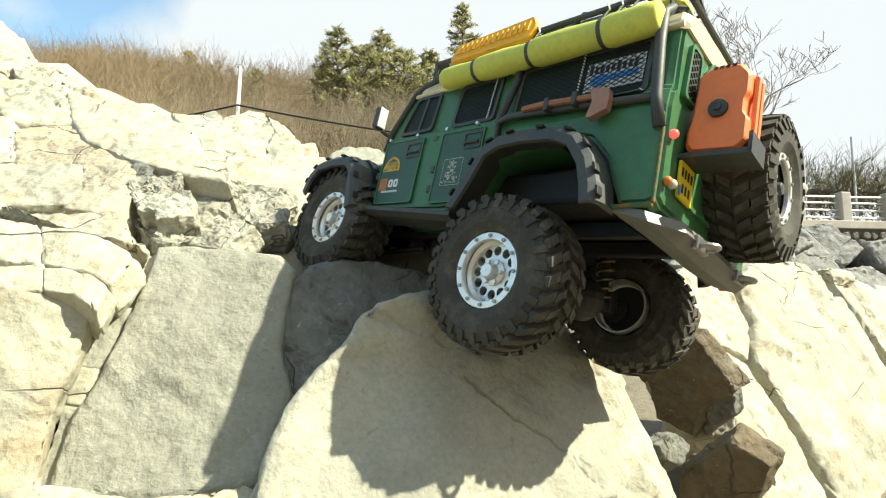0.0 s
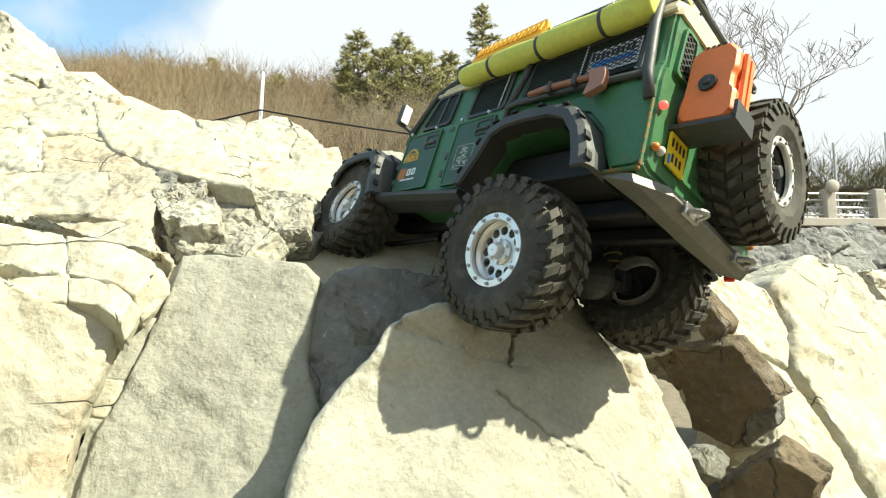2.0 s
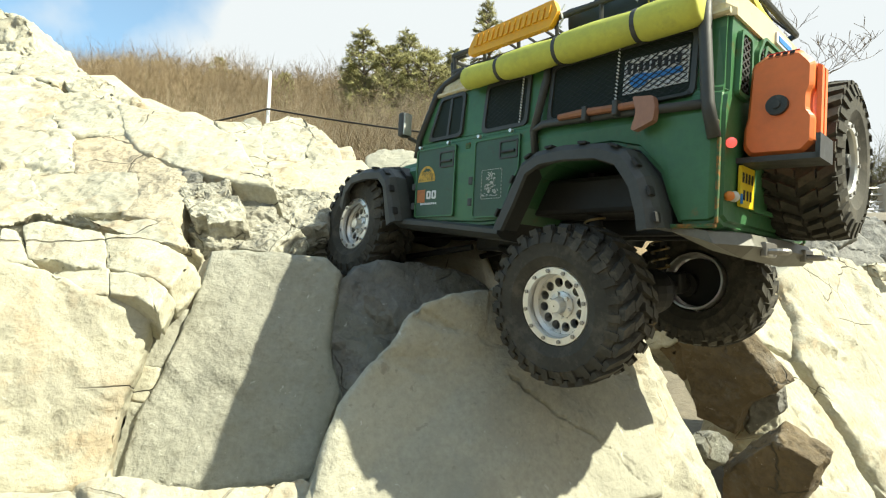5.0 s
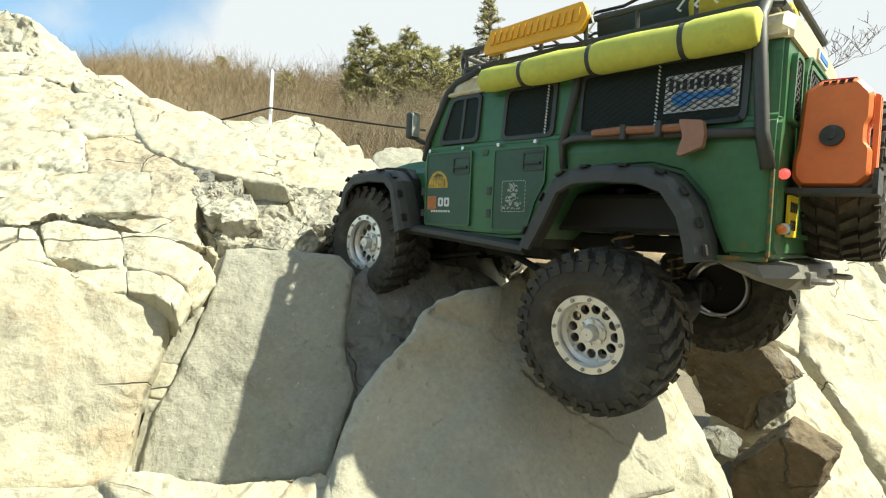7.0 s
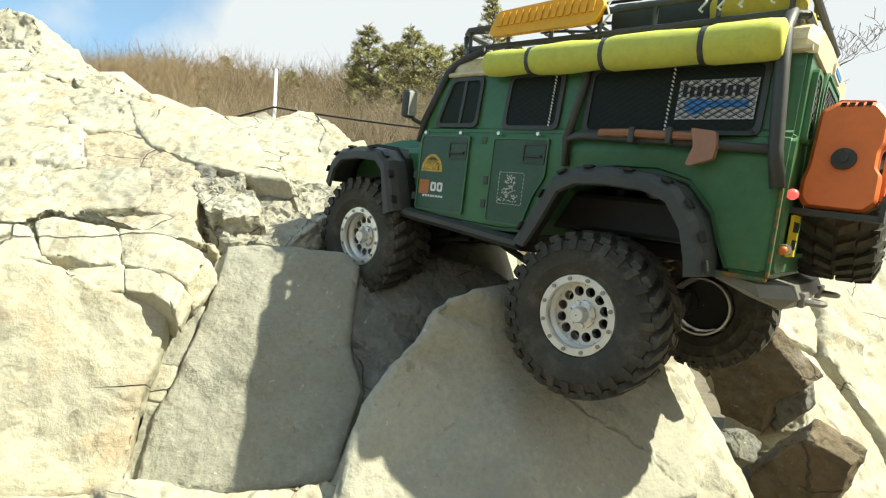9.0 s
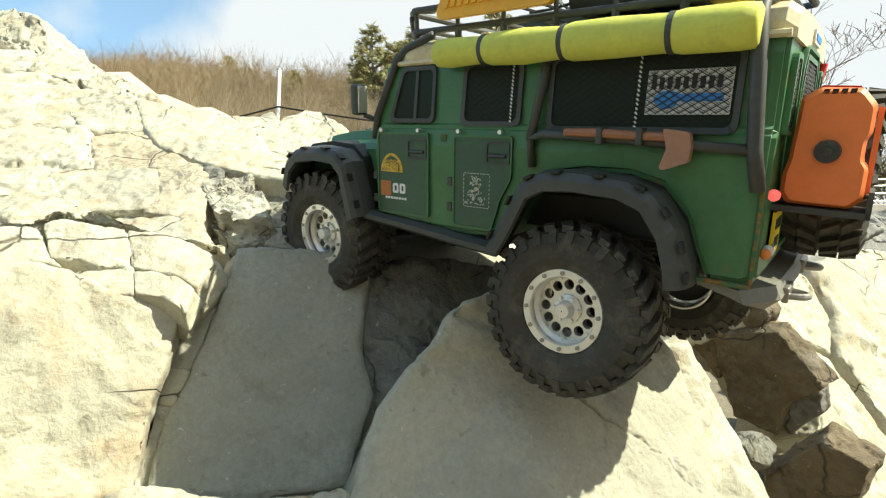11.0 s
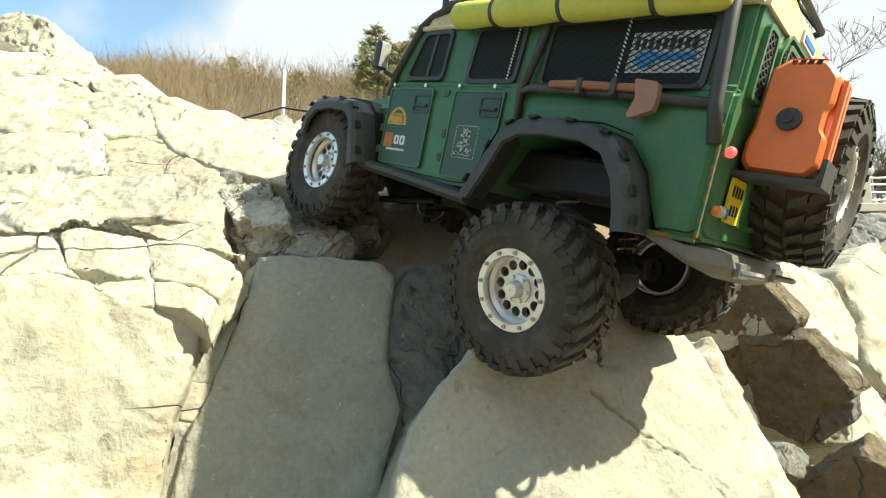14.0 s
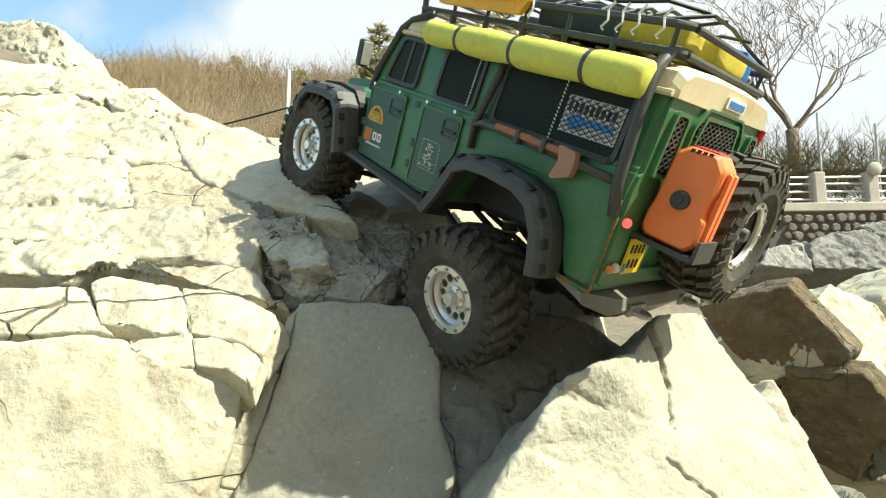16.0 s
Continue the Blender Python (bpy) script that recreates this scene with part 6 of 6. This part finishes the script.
def build_conifer(x, y, z0, h, wid, needles, label, seed, start=0.15, n_limb=60, crown=0.0):
    """Tapered trunk, drooping limbs and many short needle sprays along their side twigs; crown 0 is a cone, 1 a rounded head."""
    rnd = random.Random(seed)
    t = new("conifer_tree")
    tagged(t, label, "tree", group="conifers on the hill")
    base = Vector((x, y, z0))
    bm = bmesh.new()
    lean = Vector((rnd.uniform(-0.05, 0.05), 0, 1)) * h
    tube(bm, [base, base + lean * 0.5, base + lean], [h * 0.020, h * 0.013, 0.01], 7)
    verts, faces = [], []
    for i in range(n_limb):
        f = start + (1 - start) * (i / n_limb) ** 0.9
        p = base + lean * f
        a = i * 2.4 + rnd.uniform(-0.5, 0.5)
        cone = (1.02 - f) ** 0.75
        head = math.sin(math.pi * min(0.97, 0.22 + 0.75 * (f - start) / (1 - start)))
        ln = wid * (cone * (1 - crown) + head * crown) * rnd.uniform(0.45, 1.2)
        d = Vector((math.cos(a), math.sin(a), rnd.uniform(-0.12, 0.35)))
        q = p + d * ln
        tube(bm, [p, p.lerp(q, 0.6) + Vector((0, 0, 0.06 * ln)), q], [h * 0.006, h * 0.004, 0.006], 4, ends=False)
        side = Vector((-d.y, d.x, 0.1))
        for k in range(int(7 + 7 * ln)):
            # a side twig with its sprays
            g = rnd.uniform(0.25, 1.0)
            r0 = p.lerp(q, g) + Vector((0, 0, 0.05 * ln * math.sin(math.pi * g)))
            tw = (d * rnd.uniform(0.3, 0.9) + side * rnd.choice((-1, 1)) * rnd.uniform(0.3, 1.0) + Vector((0, 0, rnd.uniform(-0.25, 0.3)))).normalized()
            tl = rnd.uniform(0.18, 0.42) * max(0.5, ln * (1.1 - g) + 0.3)
            for j in range(9):
                c = r0 + tw * tl * (j + rnd.random()) / 9 + Vector((rnd.gauss(0, 0.03), rnd.gauss(0, 0.03), rnd.gauss(0, 0.03)))
                nd = (tw + Vector((rnd.gauss(0, 0.55), rnd.gauss(0, 0.55), rnd.gauss(0.15, 0.5)))).normalized()
                w = nd.orthogonal().normalized() * rnd.uniform(0.012, 0.028)
                u = nd.cross(w)
                s = rnd.uniform(0.08, 0.17)
                m = len(verts)
                verts += [c - w, c + w, c + nd * s, c + u]
                faces += [(m, m + 1, m + 2), (m, m + 3, m + 2)]
    part("trunk", bm, M_BARK, t)
    me = bpy.data.meshes.new("crown")
    me.from_pydata([tuple(v) for v in verts], [], faces)
    me.materials.append(needles)
    new("crown", me).parent = t


for px, py, hh, ww, mt, sd, cr in ((-2.75, 19, 4.7, 1.25, M_NEEDLE2, 1, 0.6), (-2.0, 18.2, 4.0, 1.5, M_NEEDLE2, 2, 0.8), (-1.15, 19, 4.6, 1.6, M_NEEDLE2, 3, 0.7), (-0.35, 18, 3.9, 1.6, M_NEEDLE2, 4, 0.8), (0.45, 19, 3.9, 1.4, M_NEEDLE2, 5, 0.6),
                                   (-3.5, 20, 3.3, 0.9, M_NEEDLE2, 6, 0.4), (-8.2, 27, 3.2, 1.0, M_NEEDLE2, 11, 0.6), (-5.6, 31, 3.6, 1.0, M_NEEDLE2, 12, 0.4), (-22.5, 52, 4.5, 1.9, M_NEEDLE2, 13, 0.9)):
    build_conifer(px, py, ground_z(px, py) - 0.3, hh, ww, mt, "yellowish green pine among the bare woods", sd, 0.22, 64, cr)
build_conifer(2.05, 20, 4.6, 8.3, 2.1, M_NEEDLE2, "tall loose green conifer rising over the woods", 8, 0.3, 74)
build_conifer(7.2, 14.6, 3.2, 4.2, 0.75, M_NEEDLE, "dark conifer beside the large bare tree", 9, 0.1, 50)


def build_fence():
    y0 = 12.3
    z_base, z_top = 2.88, 3.7
    # stone wall
    bm = bmesh.new()
    box(bm, (17.0, y0 + 0.3, 1.75), (20.4, 0.5, 2.15))
    wall = tagged(part("retaining_wall", bm, M_MORTAR), "dark rubble stone retaining wall under the fence", "wall", kind="structure")
    shapes = []
    rnd = random.Random(5)
    for k in range(7):
        bm = bmesh.new()
        n = 7
        o = [(math.cos(6.283 * i / n) * rnd.uniform(0.75, 1.0), math.sin(6.283 * i / n) * rnd.uniform(0.7, 1.0)) for i in range(n)]
        plate_on(bm, o, lambda u, v, h: Vector((u, -h, v)), -0.4, 0.5)
        top = [f for f in bm.faces if all(v.co.y < -0.3 for v in f.verts)]
        r = bmesh.ops.inset_region(bm, faces=top, thickness=0.25, depth=0.3)
        me = bpy.data.meshes.new("stone")
        bm.to_mesh(me)
        bm.free()
        me.materials.append(M_MASONRY)
        shapes.append(me)
    for i in range(26):
        for j in range(9):
            st = new("stone", shapes[rnd.randrange(7)])
            st.parent = wall
            s = rnd.uniform(0.10, 0.145)
            st.matrix_basis = Matrix.LocRotScale((7.4 + 0.24 * i + 0.12 * (j % 2) + rnd.uniform(-0.03, 0.03), y0 + 0.05, 1.0 + 0.20 * j + rnd.uniform(-0.02, 0.02)), Euler((0, rnd.uniform(0, 6), 0)), (s, 0.1, s * 0.85))
    bm = bmesh.new()
    box(bm, (17.0, y0 + 0.25, z_base - 0.02), (20.4, 0.56, 0.20), 0.02)
    tagged(part("kerb", bm, M_CONCRETE), "weathered concrete coping on top of the wall", "kerb", kind="structure")
    fence = new("fence")
    tagged(fence, "steel pipe fence with squat concrete posts on the wall", "fence")
    for i in range(8):
        x = 7.04 + 1.19 * i
        bm = bmesh.new()
        box(bm, (x, y0 + 0.15, z_base + 0.36), (0.26, 0.26, 0.90), 0.03)
        part("post", bm, M_CONCRETE, fence, "weathered concrete fence post")
        for z in (0.18, 0.36, 0.54, 0.70):
            bm = bmesh.new()
            tube(bm, [(x + 0.13, y0 + 0.15, z_base + z), (x + 1.08, y0 + 0.15, z_base + z)], 0.026, 8)
            part("rail", bm, M_STEEL, fence)
    bm = bmesh.new()
    bmesh.ops.create_uvsphere(bm, u_segments=16, v_segments=10, radius=0.16, matrix=Matrix.Translation((9.42, y0 - 0.05, z_base + 0.84)) @ Matrix.Diagonal((1, 0.4, 1, 1)))
    part("disc_cap", bm, M_CONCRETE, fence, smooth=True)
    # pergola poles and slatted roof
    perg = new("pergola")
    tagged(perg, "steel pole pergola with a slatted roof carrying dry vines", "pergola")
    for i in range(6):
        for yy, hh in ((12.9, 2.1), (14.8, 1.7)):
            bm = bmesh.new()
            x = 7.3 + 1.35 * i + (0.35 if yy > 13 else 0)
            tube(bm, [(x, yy, 2.9), (x + 0.04, yy, 2.9 + hh + 0.3 * (i % 2))], 0.03, 7)
            part("pole", bm, M_STEEL, perg)
    for i in range(26):
        bm = bmesh.new()
        x = 6.6 + 0.36 * i
        box(bm, (x, 14.0, 4.05), (0.07, 2.6, 0.05), 0.0, Euler((radians(8), 0, radians(28))).to_matrix())
        part("slat", bm, M_BARK, perg)
    # pale low buildings behind
    for x, w in ((8.5, 2.2), (12.4, 3.0)):
        h = new("hut")
        tagged(h, "low pale hut with a shallow roof behind the fence", "hut")
        bm = bmesh.new()
        box(bm, (x, 18, 3.9), (w, 1.6, 1.5), 0.01)
        part("wall", bm, M_WHITE, h)
        bm = bmesh.new()
        box(bm, (x, 18, 4.70), (w + 0.4, 2.0, 0.12), 0.02)
        part("roof", bm, M_STEEL, h)


build_fence()


def build_pole_and_cable():
    pole = new("marker_pole")
    tagged(pole, "thin white pole standing behind the boulders", "pole")
    bm = bmesh.new()
    tube(bm, [(-3.02, 9.0, 2.6), (-3.0, 9.0, 4.78)], [0.04, 0.026], 10)
    part("shaft", bm, M_WHITE, pole, smooth=True)
    bm = bmesh.new()
    box(bm, (-3.0, 9.0, 4.78), (0.12, 0.04, 0.03), 0.005)
    part("cap", bm, M_STEEL, pole)
    bm = bmesh.new()
    pts = []
    for a, b, sag in (((-5.4, 9.0, 3.55), (-3.0, 8.95, 4.07), 0.03), ((-3.0, 8.95, 4.07), (-0.3, 9.0, 3.68), 0.02)):
        for k in range(13):
            t = k / 12
            pts.append(Vector(a).lerp(Vector(b), t) - Vector((0, 0, sag * 4 * t * (1 - t))))
    tube(bm, pts, 0.016, 6)
    tagged(part("cable", bm, M_DARK), "dark sagging cable strung past the pole", "cable")


build_pole_and_cable()


# ---- what moves ----
TRUCK_ROWS = [
    (0, pose(0.0691, 0.6057, 0.5558, 11.35, -5.39, 132.32)),
    (0.5, pose(0.0687, 0.6113, 0.5624, 12.61, -4.79, 130.88)),
    (1, pose(0.0598, 0.6245, 0.5686, 14.23, -4.88, 130.59)),
    (1.5, pose(0.0538, 0.6398, 0.5751, 17.96, -3.93, 129.49)),
    (2, pose(0.0544, 0.6431, 0.5769, 17.60, -4.00, 129.65)),
    (2.5, pose(0.0577, 0.6429, 0.5767, 15.99, -4.33, 129.12)),
    (3, pose(0.0609, 0.6368, 0.5739, 13.16, -4.86, 130.11)),
    (3.5, pose(0.0646, 0.6331, 0.5718, 12.76, -4.90, 129.59)),
    (4, pose(0.0699, 0.6253, 0.5652, 9.88, -4.29, 130.57)),
    (6.5, pose(0.0857, 0.5614, 0.5596, -14.23, -9.64, 135.96)),
    (7, pose(0.0754, 0.5763, 0.5524, -5.01, -8.11, 137.10)),
    (7.5, pose(0.0676, 0.5848, 0.5521, -1.99, -8.78, 138.14)),
    (8, pose(0.0607, 0.5880, 0.5553, -1.91, -11.40, 140.59)),
    (8.5, pose(0.0522, 0.5877, 0.5594, -3.03, -12.34, 141.69)),
    (9, pose(0.0511, 0.5873, 0.5624, -5.25, -13.17, 140.72)),
    (11.5, pose(0.0016, 0.5699, 0.5797, -16.50, -12.54, 144.51)),
    (12, pose(-0.0036, 0.5720, 0.5828, -14.59, -13.15, 144.12)),
    (12.5, pose(-0.0058, 0.5718, 0.5846, -10.64, -13.94, 144.36)),
    (13, pose(-0.0108, 0.5781, 0.5923, -6.93, -14.75, 142.87)),
    (13.5, pose(-0.0185, 0.5855, 0.5981, -2.04, -16.10, 140.74)),
    (14, pose(-0.0242, 0.5965, 0.6082, -0.69, -17.52, 138.12)),
    (14.5, pose(-0.0404, 0.6095, 0.6206, -2.64, -20.72, 134.87)),
    (15, pose(-0.0606, 0.6382, 0.6389, -10.97, -25.59, 132.08)),
    (15.5, pose(-0.0815, 0.6587, 0.6599, -8.79, -27.25, 134.16)),
    (16, pose(-0.1006, 0.6792, 0.6837, -6.94, -28.49, 138.30)),
]
REAR_HUB = [(0, -0.1443, -0.0256), (0.5, -0.1487, -0.0247), (1.5, -0.1588, -0.0348), (2.5, -0.1559, -0.0349), (3.5, -0.1548, -0.0317), (6.5, -0.1488, -0.0327), (7, -0.1503, -0.0342), (8, -0.1477, -0.0227), (9, -0.1482, -0.0203), (11.5, -0.1515, -0.0095), (12.5, -0.1514, -0.0215), (13.5, -0.1517, -0.0284), (14.5, -0.1544, -0.0330), (15, -0.1567, -0.0285), (16, -0.1495, -0.0329)]
FRONT_HUB = [(0, 0.0998, 0.0247), (0.5, 0.1138, 0.0283), (1.5, 0.1185, 0.0297), (2.5, 0.1213, 0.0322), (3.5, 0.1428, 0.0403), (6.5, 0.1281, 0.0243), (7, 0.1208, 0.0178), (8, 0.1087, 0.0064), (9, 0.1033, 0.0047), (12.5, 0.1156, 0.0154), (13.5, 0.1199, 0.0219), (14.5, 0.1214, 0.0365), (15, 0.1326, 0.0433), (16, 0.1285, 0.0206)]
REAR_RIGHT = [(0, -0.158, -0.012), (1.5, -0.160, 0.008), (3.5, -0.163, -0.002), (4, -0.165, -0.006), (6.5, -0.180, -0.016), (7, -0.180, -0.011), (9, -0.180, -0.022), (12.5, -0.180, -0.026), (13.5, -0.177, -0.006), (14, -0.172, -0.004), (16, -0.158, -0.006)]
FRONT_RIGHT = [(0, 0.12, 0.018), (9, 0.12, 0.012), (16, 0.12, 0.016)]


def between(rows, t):
    """Place of a hub (x, z) at t, on straight lines between the rows."""
    for a, b in zip(rows, rows[1:]):
        if t <= b[0]:
            k = (t - a[0]) / (b[0] - a[0])
            return a[1] + (b[1] - a[1]) * k, a[2] + (b[2] - a[2]) * k
    return rows[-1][1], rows[-1][2]


def motions():
    walk(truck, TRUCK_ROWS)
    for hub, y, far_y, left, right, axle, far_hub in ((REAR_HUB, 0.092, 0.106, WHEEL_RL, WHEEL_RR, AXLE_R, REAR_RIGHT), (FRONT_HUB, 0.088, 0.088, WHEEL_FL, WHEEL_FR, AXLE_F, FRONT_RIGHT)):
        spin, last = 0.0, None
        rows_l, rows_r, rows_a = [], [], []
        for t, m in TRUCK_ROWS:
            x, z = between(hub, t)
            far_x, other = between(far_hub, t)
            p = m @ Vector((x, y, z))
            if last is not None:
                ahead = (p - last).dot(m.to_3x3() @ Vector((1, 0, 0)))
                spin += math.degrees(ahead / RW)
            last = p.copy()
            lean = math.degrees(math.atan2(z - other, y + far_y))
            rows_l.append((t, pose(x, y, z, lean, 0, 0) @ pose(0, 0, 0, 0, spin, 0)))
            rows_r.append((t, pose(far_x, -far_y, other, lean, 0, 180) @ pose(0, 0, 0, 0, -spin, 0)))
            rows_a.append((t, pose((x + far_x) / 2, (y - far_y) / 2, (z + other) / 2, lean)))
        walk(left, rows_l)
        walk(right, rows_r)
        walk(axle, rows_a)


motions()
